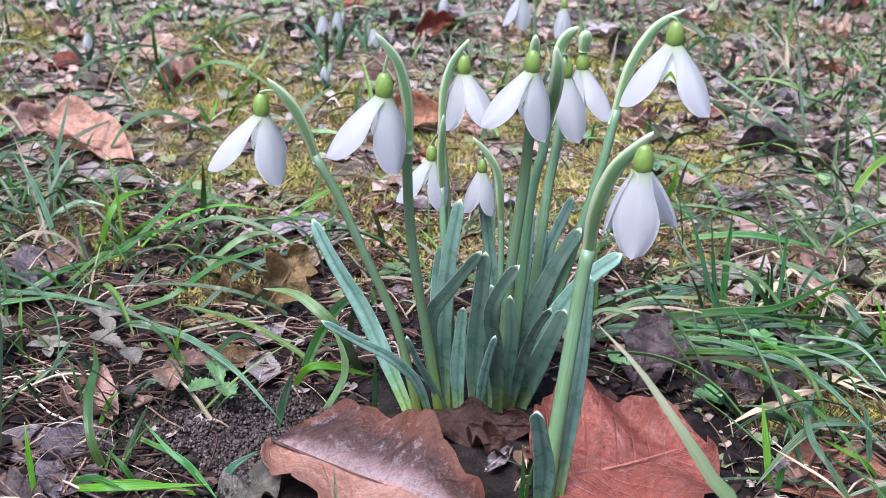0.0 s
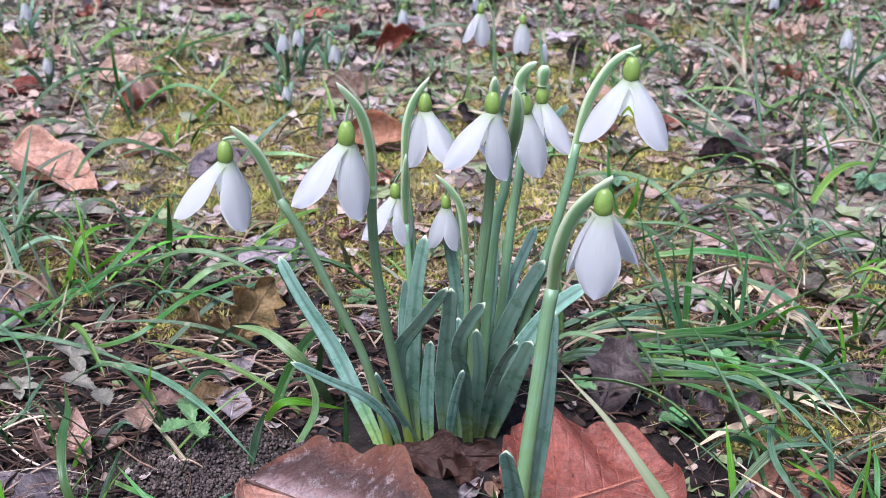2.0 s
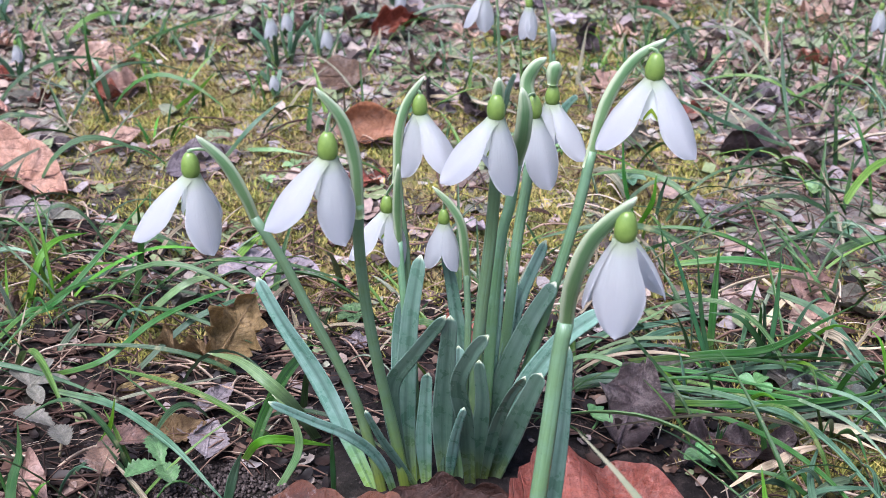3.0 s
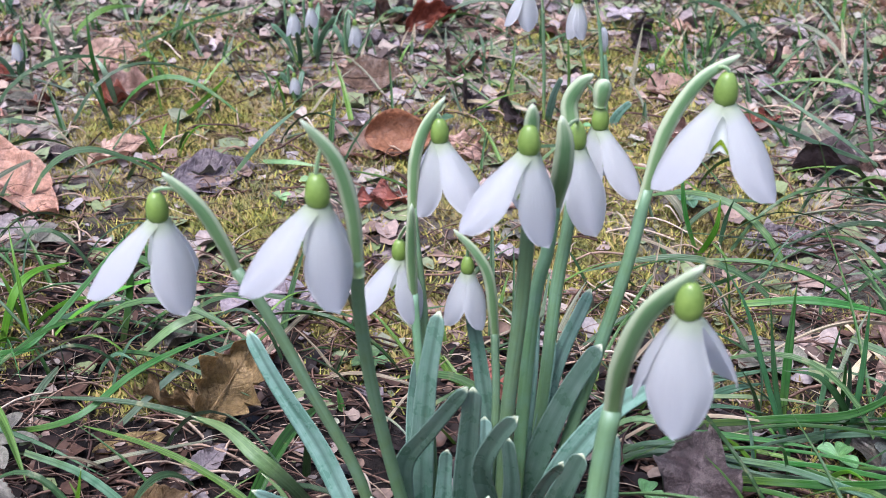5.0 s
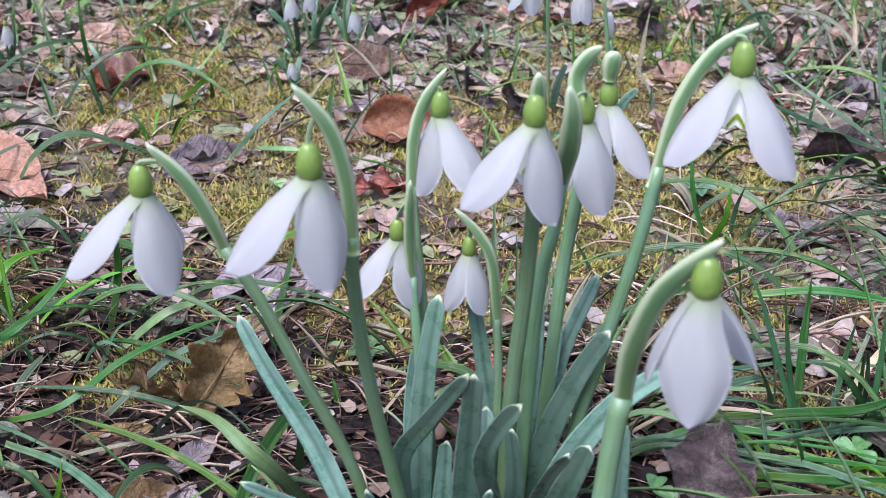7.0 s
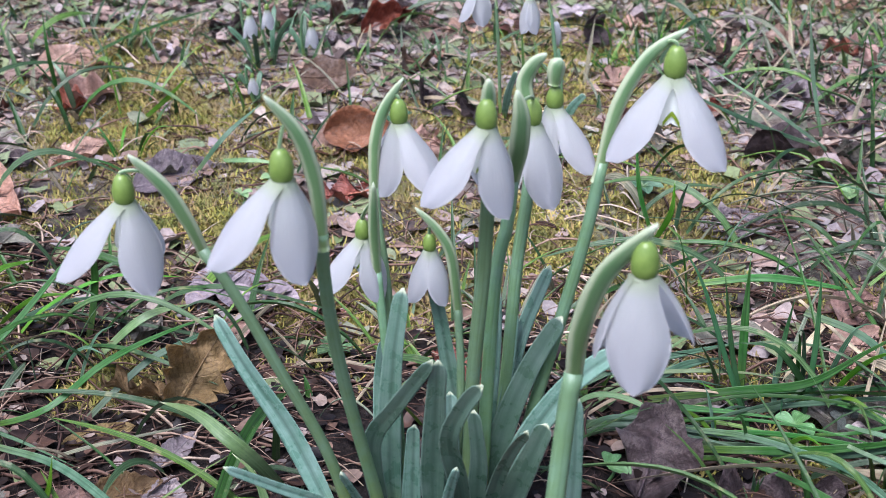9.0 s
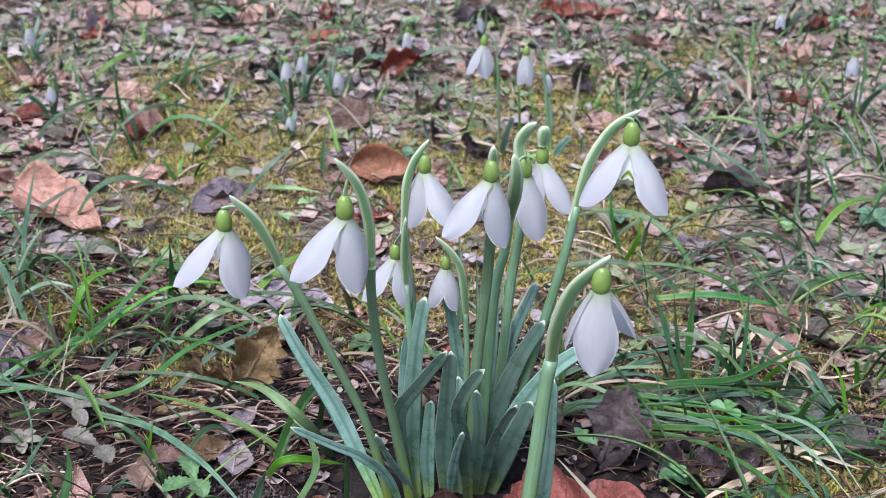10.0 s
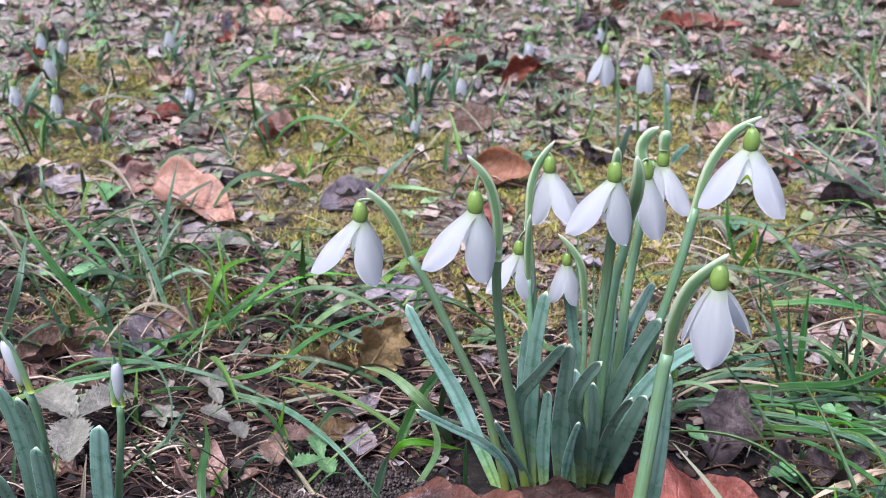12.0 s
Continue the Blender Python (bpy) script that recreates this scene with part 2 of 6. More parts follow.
def moss_material(name, stops, rough, translucent):
    """Moss shoots: green and golden patches, browned here and there."""
    n = Nodes(name)
    col = n.ramp(n.island(), stops)
    p = n.place()
    col = n.mix(n.remap(n.noise(55.0, 4, 0.7, p), 0.46, 0.60, 0.0, 0.75), col, (0.20, 0.135, 0.065))
    col = n.mix(n.remap(n.noise(90.0, 3, 0.6, p), 0.52, 0.66, 0.0, 0.6), col, (0.10, 0.15, 0.03))
    return n.finish(col, rough, translucent)


def field_material():
    """Loose grass: each blade its own green, a few dry, with ribs along it and a pale foot."""
    n = Nodes("field_grass")
    who = n.island()
    col = n.ramp(who, [(0.0, (0.012, 0.036, 0.009)), (0.12, (0.052, 0.155, 0.022)), (0.22, (0.012, 0.036, 0.010)), (0.34, (0.082, 0.145, 0.062)), (0.44, (0.016, 0.050, 0.014)), (0.54, (0.165, 0.300, 0.040)), (0.62, (0.022, 0.060, 0.020)), (0.70, (0.094, 0.185, 0.050)), (0.75, (0.185, 0.235, 0.155)), (0.84, (0.270, 0.205, 0.135)), (1.0, (0.460, 0.365, 0.245))])
    uv = n.uv()
    lines = n.noise(1.0, 2, 0.5, n.stretch(uv, 9, 1.2))
    col = n.mix(n.remap(lines, 0.40, 0.60, 0.0, 0.85), col, n.mix(0.8, col, (0.010, 0.026, 0.008)))
    blotch = n.noise(240.0, 3, 0.6, n.place())
    col = n.mix(n.remap(blotch, 0.58, 0.72, 0.0, 0.5), col, (0.28, 0.25, 0.12))
    n.bump(lines, 0.4, 0.0006)
    return n.finish(col, 0.42, 0.15, spec=0.35)


PETAL, INNER, OVARY = petal_material(), inner_material(), ovary_material()
LEAF = green_material("snowdrop_leaf", (0.128, 0.222, 0.160), (0.076, 0.152, 0.102), (0.25, 0.34, 0.062), 7, 0.26, 0.020, blue=(0.205, 0.285, 0.240), keel=True, vary=0.45, lined=0.24, vivid=1.06, streak=0.22)
STEM = green_material("snowdrop_stem", (0.128, 0.215, 0.112), (0.136, 0.232, 0.100), (0.33, 0.42, 0.06), 3, 0.36, blue=(0.155, 0.262, 0.175), lined=0.3, vivid=1.04, streak=0.35)
SPATHE = spathe_material()
MARK = green_material("green_petal_mark", (0.24, 0.36, 0.03), (0.20, 0.32, 0.03), (0.22, 0.34, 0.03), blue=(0.28, 0.40, 0.05))
GREEN = {
    "grass": green_material("grass_green", (0.048, 0.138, 0.030), (0.032, 0.114, 0.022), (0.17, 0.22, 0.06), 3, 0.36, blue=(0.078, 0.145, 0.058), keel=True, vary=0.45, spec=0.32),
    "bright": green_material("grass_bright", (0.094, 0.218, 0.026), (0.072, 0.186, 0.022), (0.16, 0.24, 0.05), 3, 0.40, 0.03, blue=(0.110, 0.200, 0.045), vary=0.30, spec=0.28),
    "dark": green_material("grass_dark", (0.027, 0.086, 0.023), (0.023, 0.078, 0.022), (0.055, 0.109, 0.031), 3, 0.4, blue=(0.047, 0.117, 0.047)),
    "blue": green_material("grass_grey_green", (0.072, 0.135, 0.076), (0.048, 0.104, 0.055), (0.16, 0.21, 0.08), 3, 0.40, blue=(0.130, 0.192, 0.128), keel=True, vary=0.4, spec=0.26),
    "pale": green_material("grass_pale", (0.203, 0.265, 0.101), (0.125, 0.218, 0.086), (0.172, 0.234, 0.094), 5, 0.45, 0.06, blue=(0.234, 0.312, 0.172)),
    "silver": green_material("grass_silvery", (0.230, 0.300, 0.195), (0.130, 0.225, 0.125), (0.15, 0.22, 0.10), 5, 0.5, 0.08, blue=(0.24, 0.31, 0.22)),
    "withered": green_material("grass_withered", (0.215, 0.180, 0.132), (0.034, 0.125, 0.022), (0.04, 0.14, 0.03), 2, 0.7, blue=(0.120, 0.140, 0.075), streak=0.1, lined=0.2),
    "dry": green_material("grass_dry", (0.520, 0.400, 0.250), (0.460, 0.370, 0.240), (0.36, 0.27, 0.17), 6, 0.55, blue=(0.56, 0.48, 0.36)),
    "clover": green_material("clover_green", (0.105, 0.235, 0.080), (0.095, 0.215, 0.072), (0.12, 0.24, 0.07), 3, 0.5, blue=(0.18, 0.29, 0.16)),
}
DEAD = {
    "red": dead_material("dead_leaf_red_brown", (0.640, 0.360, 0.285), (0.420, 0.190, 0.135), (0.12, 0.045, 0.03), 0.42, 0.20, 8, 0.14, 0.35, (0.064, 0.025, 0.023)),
    "umber": dead_material("dead_leaf_umber", (0.088, 0.037, 0.027), (0.042, 0.017, 0.012), (0.02, 0.010, 0.008), 0.5, 0.0, 7, 0.10),
    "orange": dead_material("dead_leaf_orange", (0.580, 0.205, 0.132), (0.310, 0.088, 0.054), (0.52, 0.30, 0.22), 0.30, 0.22, 11, 0.20, 0.45),
    "rust": dead_material("dead_leaf_rust", (0.330, 0.080, 0.035), (0.160, 0.035, 0.018), (0.12, 0.03, 0.02), 0.6, 0.1),
    "russet": dead_material("dead_leaf_russet", (0.420, 0.175, 0.105), (0.260, 0.100, 0.058), (0.16, 0.06, 0.04), 0.45, 0.2, 9, 0.08),
    "pink": dead_material("dead_leaf_pinkish", (0.620, 0.405, 0.320), (0.430, 0.250, 0.190), (0.24, 0.13, 0.10), 0.6, 0.3),
    "salmon": dead_material("dead_leaf_salmon", (0.600, 0.335, 0.255), (0.430, 0.215, 0.155), (0.34, 0.17, 0.12), 0.5, 0.25),
    "brown": dead_material("dead_leaf_brown", (0.230, 0.130, 0.085), (0.105, 0.060, 0.042), (0.08, 0.05, 0.04), 0.65, 0.35),
    "grey": dead_material("dead_leaf_grey_purple", (0.270, 0.222, 0.240), (0.145, 0.112, 0.122), (0.36, 0.31, 0.31), 0.5, 0.4, 9),
    "lavender": dead_material("dead_leaf_lavender", (0.480, 0.410, 0.410), (0.310, 0.250, 0.255), (0.30, 0.24, 0.25), 0.5, 0.5),
    "dark": dead_material("dead_leaf_dark", (0.120, 0.082, 0.082), (0.056, 0.037, 0.037), (0.03, 0.02, 0.02), 0.5, 0.22, 6, 0.06),
    "olive": dead_material("withered_leaf_olive", (0.400, 0.275, 0.115), (0.230, 0.148, 0.060), (0.10, 0.06, 0.03), 0.6, 0.1),
    "straw": dead_material("withered_leaf_straw", (0.205, 0.190, 0.145), (0.120, 0.112, 0.082), (0.26, 0.26, 0.20), 0.6, 0.3),
    "sage": dead_material("withered_leaf_sage", (0.300, 0.335, 0.295), (0.190, 0.220, 0.185), (0.36, 0.40, 0.34), 0.5, 0.25, 9, 0.12),
    "green": dead_material("small_leaf_green", (0.120, 0.230, 0.085), (0.070, 0.155, 0.050), (0.20, 0.32, 0.15), 0.5, 0.2),
}
SOIL = soil_material()
SCRAPS = island_material("leaf_scraps", [(0.0, (0.070, 0.052, 0.046)), (0.12, (0.165, 0.110, 0.085)), (0.26, (0.300, 0.205, 0.165)), (0.38, (0.320, 0.280, 0.262)), (0.48, (0.250, 0.205, 0.205)), (0.58, (0.350, 0.235, 0.175)), (0.68, (0.350, 0.315, 0.270)), (0.76, (0.120, 0.165, 0.060)), (0.88, (0.190, 0.225, 0.105)), (1.0, (0.165, 0.205, 0.110))], 0.65, 0.05)
THREADS = island_material("dry_stalks", [(0.0, (0.028, 0.015, 0.011)), (0.45, (0.085, 0.045, 0.032)), (0.75, (0.22, 0.130, 0.092)), (0.9, (0.42, 0.31, 0.22)), (1.0, (0.60, 0.49, 0.38))], 0.65)
MOSS = moss_material("moss", [(0.0, (0.09, 0.10, 0.018)), (0.35, (0.22, 0.215, 0.036)), (0.65, (0.36, 0.315, 0.060)), (0.85, (0.42, 0.31, 0.10)), (1.0, (0.24, 0.15, 0.06))], 0.8, 0.2)
STALK = stalk_material()
FIELD = field_material()
MULCH = island_material("leaf_mulch", [(0.0, (0.006, 0.004, 0.0035)), (0.40, (0.017, 0.010, 0.0075)), (0.65, (0.042, 0.022, 0.015)), (0.82, (0.095, 0.050, 0.033)), (0.93, (0.18, 0.115, 0.082)), (1.0, (0.30, 0.24, 0.20))], 0.5, 0.03, 380.0)
CRUMB = island_material("soil_crumbs", [(0.0, (0.030, 0.022, 0.019)), (0.55, (0.070, 0.052, 0.046)), (0.9, (0.110, 0.085, 0.076)), (1.0, (0.17, 0.135, 0.12))], 0.95)


# ---- ground ----
def smooth(a, b, v):
    k = min(1.0, max(0.0, (v - a) / (b - a)))
    return k * k * (3 - 2 * k)


def hgt(x, y):
    """Height of the ground: nearly flat round the flowers, with small lumps and hollows."""
    n1 = noise.noise((x * 9, y * 9, 3.1))
    n2 = noise.noise((x * 34, y * 34, 7.7))
    n3 = noise.noise((x * 130, y * 130, 1.3))
    calm = smooth(0.02, 0.12, math.hypot(x - 0.02, y))
    far = smooth(1.5, 30, math.hypot(x, y))
    return (0.005 * n1 + 0.0028 * n2) * (0.25 + 0.75 * calm) + 0.0012 * n3 + far * 0.4 * noise.noise((x * 0.05, y * 0.05, 9.0))


def moss_at(x, y):
    m = 0.0
    for cx, cy, r in ((-0.05, 0.215, 0.075), (-0.12, 0.24, 0.06), (0.0, 0.25, 0.07), (-0.17, 0.30, 0.05), (0.07, 0.20, 0.05), (-0.10, 0.16, 0.05), (0.02, 0.15, 0.06), (0.075, 0.13, 0.035), (-0.03, 0.13, 0.045), (0.14, 0.12, 0.035), (0.115, 0.045, 0.035), (0.10, 0.09, 0.04), (-0.145, 0.095, 0.035), (-0.09, 0.065, 0.02), (-0.27, 0.17, 0.06), (-0.19, 0.08, 0.03), (0.02, 0.33, 0.05), (-0.30, 0.30, 0.05)):
        m = max(m, 1.0 - math.hypot(x - cx, (y - cy) * 1.1) / r * 0.62)
    return max(0.0, min(1.0, m)) * (0.65 + 0.6 * noise.noise((x * 30, y * 30, 4.4))) + (0.25 + 0.45 * smooth(0.14, 0.28, y) * smooth(1.1, 0.6, y)) * max(0.0, noise.noise((x * 11, y * 11, 8.8))) + 0.35 * noise.noise((x * 55, y * 55, 3.8))


def axis(lo, hi, step):
    fine = list(np.arange(lo, hi + step / 2, step))
    d, out = step, []
    reach = 0.0
    while reach < 320:
        d *= 1.32
        reach += d
        out.append(reach)
    return np.array([lo - r for r in reversed(out)] + fine + [hi + r for r in out])


def build_ground():
    xs, ys = axis(-0.52, 0.36, 0.004), axis(-0.20, 0.68, 0.004)
    nx, ny = len(xs), len(ys)
    verts, moss = [], []
    for y in ys:
        for x in xs:
            verts.append((x, y, hgt(x, y)))
            moss.append(moss_at(x, y) + 0.75 * smooth(0.5, 0.9, math.hypot(x, y - 0.2)) * smooth(1.5, 0.9, math.hypot(x, y - 0.2)) * max(0.0, noise.noise((x * 2.3, y * 2.3, 5.0))))
    faces = [(j * nx + i, j * nx + i + 1, (j + 1) * nx + i + 1, (j + 1) * nx + i) for j in range(ny - 1) for i in range(nx - 1)]
    me = bpy.data.meshes.new("ground")
    me.from_pydata(verts, [], faces)
    at = me.attributes.new("moss", "FLOAT", "POINT")
    at.data.foreach_set("value", moss)
    at = me.attributes.new("leaf_mould", "FLOAT", "POINT")
    at.data.foreach_set("value", [0.85 * max(smooth(0.10, 0.26, v[1] + 0.05 * noise.noise((v[0] * 12, v[1] * 12, 6.0))), smooth(0.20, 0.36, math.hypot(v[0] + 0.03, 1.5 * v[1] - 0.05) + 0.06 * noise.noise((v[0] * 12, v[1] * 12, 6.0)))) for v in verts])
    at = me.attributes.new("turf", "FLOAT", "POINT")
    at.data.foreach_set("value", [smooth(0.0, 0.07, math.hypot(max(0.0, -0.43 - v[0], v[0] - 0.28), max(0.0, -0.06 - v[1], v[1] - 0.58)) + 0.05 * noise.noise((v[0] * 14, v[1] * 14, 1.0))) for v in verts])
    me.polygons.foreach_set("use_smooth", [True] * len(faces))
    me.materials.append(SOIL)
    return tagged(new("ground", me), "damp brown soil with moss and leaf mould", "ground", kind="structure")


build_ground()


# ---- mesh tools ----
def finish(bm, name, material, flat=False):
    me = bpy.data.meshes.new(name)
    bm.normal_update()
    bm.to_mesh(me)
    bm.free()
    me.materials.append(material)
    if not flat:
        me.polygons.foreach_set("use_smooth", [True] * len(me.polygons))
    return me


def thing(name, at, label, category, group=""):
    ob = new(name)
    ob.empty_display_size = 0.01
    ob.location = at
    return tagged(ob, label, category, group)


def part(name, bm, material, parent, label=""):
    """One mesh under a thing; its vertices are in world metres."""
    me = finish(bm, name, material)
    ob = new(name, me)
    top = Vector(parent.location)
    if parent.parent:
        top = top + Vector(parent.parent.location)
    me.transform(Matrix.Translation(-top))
    ob.parent = parent
    return tagged(ob, label)


def spline(pts, n):
    """A smooth curve through the points, with n + 1 even steps."""
    p = [Vector(q) for q in pts]
    p = [2 * p[0] - p[1]] + p + [2 * p[-1] - p[-2]]
    fine = []
    for i in range(1, len(p) - 2):
        a, b, c, d = p[i - 1:i + 3]
        for k in range(12):
            t = k / 12
            fine.append(0.5 * (2 * b + (c - a) * t + (2 * a - 5 * b + 4 * c - d) * t * t + (3 * b - a - 3 * c + d) * t ** 3))
    fine.append(p[-2])
    run = [0.0]
    for a, b in zip(fine, fine[1:]):
        run.append(run[-1] + (b - a).length)
    out, j = [], 0
    for k in range(n + 1):
        s = run[-1] * k / n
        while j < len(run) - 2 and run[j + 1] < s:
            j += 1
        f = (s - run[j]) / max(1e-9, run[j + 1] - run[j])
        out.append(fine[j].lerp(fine[j + 1], min(1, f)))
    return out


def sweep(bm, pts, n, ring, face=(0.0, -1.0, 0.35), twist=0.0):
    """Sweeps ring(v), a closed outline of (across, out) metres, along the curve; its broad side turns to face."""
    uvl = bm.loops.layers.uv.verify()
    line = spline(pts, n)
    rows = []
    for k, c in enumerate(line):
        t = (line[min(k + 1, n)] - line[max(k - 1, 0)]).normalized()
        side = t.cross(Vector(face))
        side = side.normalized() if side.length > 1e-6 else Vector((1, 0, 0))
        out = side.cross(t).normalized()
        if twist:
            q = Matrix.Rotation(twist * k / n, 3, t)
            side, out = q @ side, q @ out
        rows.append([bm.verts.new(c + side * a + out * b) for a, b in ring(k / n)])
    m = len(rows[0])
    for k in range(n):
        for i in range(m):
            j = (i + 1) % m
            f = bm.faces.new((rows[k][i], rows[k][j], rows[k + 1][j], rows[k + 1][i]))
            for lo, (u, v) in zip(f.loops, ((i / m, k / n), ((i + 1) / m, k / n), ((i + 1) / m, (k + 1) / n), (i / m, (k + 1) / n))):
                lo[uvl].uv = (u, v)
    for row, v in ((rows[0], 0.0), (rows[-1], 1.0)):
        f = bm.faces.new(row)
        for lo in f.loops:
            lo[uvl].uv = (0.5, v)
    return bm


def tube(pts, w0, w1, n=14, sides=8, flat=1.0):
    bm = bmesh.new()

    def ring(v):
        r = (w0 + (w1 - w0) * v) / 2
        return [(r * math.cos(6.28319 * i / sides), flat * r * math.sin(6.28319 * i / sides)) for i in range(sides)]
    return sweep(bm, pts, n, ring)


def strap(pts, w, thick=0.0011, gutter=0.22, tip=0.10, base=0.75, n=20, twist=0.0, face=(0.0, -1.0, 0.35), blunt=True, taper=0.0):
    """A fleshy strap leaf with a gutter along it and a rounded or a pointed tip."""
    bm = bmesh.new()

    def ring(v):
        k = (base + (1 - base) * smooth(0, 0.5, v)) * (1 - taper * smooth(0.45, 1.0, v))
        if blunt:
            k *= math.sqrt(max(0.02, 1 - max(0.0, (v - 1 + tip) / tip) ** 2))
        else:
            k *= max(0.04, min(1.0, (1 - v) / tip) ** 0.8)
        h = w * k / 2
        out = []
        for i in range(10):
            a = 6.28319 * i / 10
            c, s = math.cos(a), math.sin(a)
            out.append((h * c, thick / 2 * s * (0.35 + 0.65 * k) + gutter * h * (c * c - 0.5)))
        return out
    return sweep(bm, pts, n, ring, face, twist)


def ball(centre, rx, rz, axis_dir=(0, 0, 1), rings=10, sides=14, neck=0.0):
    bm = bmesh.new()
    uvl = bm.loops.layers.uv.verify()
    q = Vector((0, 0, 1)).rotation_difference(Vector(axis_dir).normalized()).to_matrix()
    rows = []
    for k in range(rings + 1):
        v = k / rings
        a = math.pi * (0.06 + 0.88 * v)
        r = rx * math.sin(a) ** 0.75 * (1 + neck * math.cos(a))
        z = -rz * math.cos(a)
        rows.append([bm.verts.new(Vector(centre) + q @ Vector((r * math.cos(6.28319 * i / sides), r * math.sin(6.28319 * i / sides), z))) for i in range(sides)])
    for k in range(rings):
        for i in range(sides):
            f = bm.faces.new((rows[k][i], rows[k][(i + 1) % sides], rows[k + 1][(i + 1) % sides], rows[k + 1][i]))
            for lo, vv in zip(f.loops, (k, k, k + 1, k + 1)):
                lo[uvl].uv = (i / sides, vv / rings)
    bm.faces.new(list(reversed(rows[0])))
    bm.faces.new(rows[-1])
    return bm


# ---- snowdrops ----
def petal_mesh(at, length, az, opening, seed, wide=0.57):
    """One outer petal: a spoon that hangs from its claw, hollow inside, with a rolled rim."""
    rnd = random.Random(seed)
    bm = bmesh.new()
    uvl = bm.loops.layers.uv.verify()
    a, o = radians(az), radians(max(14.0, opening))
    out, side = Vector((math.cos(a), math.sin(a), 0)), Vector((-math.sin(a), math.cos(a), 0))
    n, m = 18, 12
    wide *= rnd.uniform(0.98, 1.09)
    lean = rnd.uniform(-0.05, 0.05)
    grid = []
    for k in range(n + 1):
        s = k / n
        bow = 0.046 * math.sin(math.pi * min(1, s * 1.02))
        ang = o * (1.0 - 0.02 * s)
        along = Vector((0, 0, -1)) * math.cos(ang) + out * math.sin(ang)
        normal = out * math.cos(ang) + Vector((0, 0, 1)) * math.sin(ang)
        c = Vector(at) + out * (length * 0.085) + along * (length * s) + normal * (length * bow) + side * (length * lean * s * s)
        prof = (0.40 + 0.60 * smooth(0.0, 0.66, s)) * (max(0.0, 1 - s ** 3.6) ** 0.56) * 1.05
        h = length * wide * 0.5 * prof
        row = []
        for i in range(m + 1):
            u = 2 * i / m - 1
            cup = -0.50 * h * u * u + 0.05 * h * math.sin(5 * u + seed) * s
            rim = 0.10 * h * max(0, abs(u) - 0.8)
            row.append(bm.verts.new(c + side * (h * u * (1 - 0.06 * u * u)) + normal * (cup + rim)))
        grid.append(row)
    for k in range(n):
        for i in range(m):
            f = bm.faces.new((grid[k][i], grid[k][i + 1], grid[k + 1][i + 1], grid[k + 1][i]))
            for lo, (p, q) in zip(f.loops, ((i, k), (i + 1, k), (i + 1, k + 1), (i, k + 1))):
                lo[uvl].uv = (p / m, q / n)
    bmesh.ops.solidify(bm, geom=bm.faces[:], thickness=0.00035)
    return bm


def inner_mesh(at, length, az, lo_s=0.0, slim=1.0, grow=0.0, spread=58.0):
    """One inner petal of the short cup, notched at its end; with lo_s and grow its green mark."""
    bm = bmesh.new()
    uvl = bm.loops.layers.uv.verify()
    n, m = 8, 8
    grid = []
    for k in range(n + 1):
        row = []
        for i in range(m + 1):
            u = 2 * i / m - 1
            end = 1.0 - 0.16 * (1 - abs(u)) ** 1.5 - 0.12 * abs(u) ** 3
            if lo_s > 0:
                arch = 0.62 + 0.22 * abs(u) ** 1.4
                s = arch + 0.10 * k / n
                a = radians(az + spread * 0.50 * u)
            else:
                s = end * k / n
                a = radians(az + spread * u)
            r = slim * length * (0.06 + 0.31 * s + 0.05 * math.sin(math.pi * s)) + grow
            row.append(bm.verts.new(Vector(at) + Vector((r * math.cos(a), r * math.sin(a), -length * s))))
        grid.append(row)
    for k in range(n):
        for i in range(m):
            f = bm.faces.new((grid[k][i], grid[k][i + 1], grid[k + 1][i + 1], grid[k + 1][i]))
            for lo, (p, q) in zip(f.loops, ((i, k), (i + 1, k), (i + 1, k + 1), (i, k + 1))):
                lo[uvl].uv = (p / m, q / n)
    return bm


def bloom(top, ovary, size, petals, seed, inner=True):
    """The hanging flower under its ovary: three outer petals round a short cup of three inner ones."""
    o = Vector(ovary)
    rx, rz = 0.106 * size, 0.168 * size
    part("ovary", ball(o, rx, rz, rings=12, sides=16, neck=0.16), OVARY, top, "round green ovary")
    claw = o + Vector((0, 0, -rz * 0.62))
    for k, (az, op) in enumerate(petals):
        part("outer_petal", petal_mesh(claw, 0.95 * size, az, op, seed * 3 + k), PETAL, top)
    if inner:
        first = 0.5 * (petals[0][0] + petals[1][0])
        spread = max(p[1] for p in petals) > 35
        cup, slim = size * (0.50 if spread else 0.40), 0.85 if spread else 0.6
        for k in range(3):
            p = part("inner_petal", inner_mesh(claw, cup, first + 120 * k, 0.0, slim), INNER, top, "short white inner petal")
            part("green_mark", inner_mesh(claw, cup, first + 120 * k, 0.7, slim, 0.00025), MARK, p, "green mark at the petal's notch")


def on_ground(pts):
    """Lifts a curve that was planned over level ground on to the real ground at its foot."""
    dz = hgt(pts[0][0], pts[0][1])
    return [(x, y, z + dz * (1 - min(1.0, max(0.0, z) / 0.05)) - (0.004 if i == 0 else 0.0)) for i, (x, y, z) in enumerate(pts)]


count = [0]


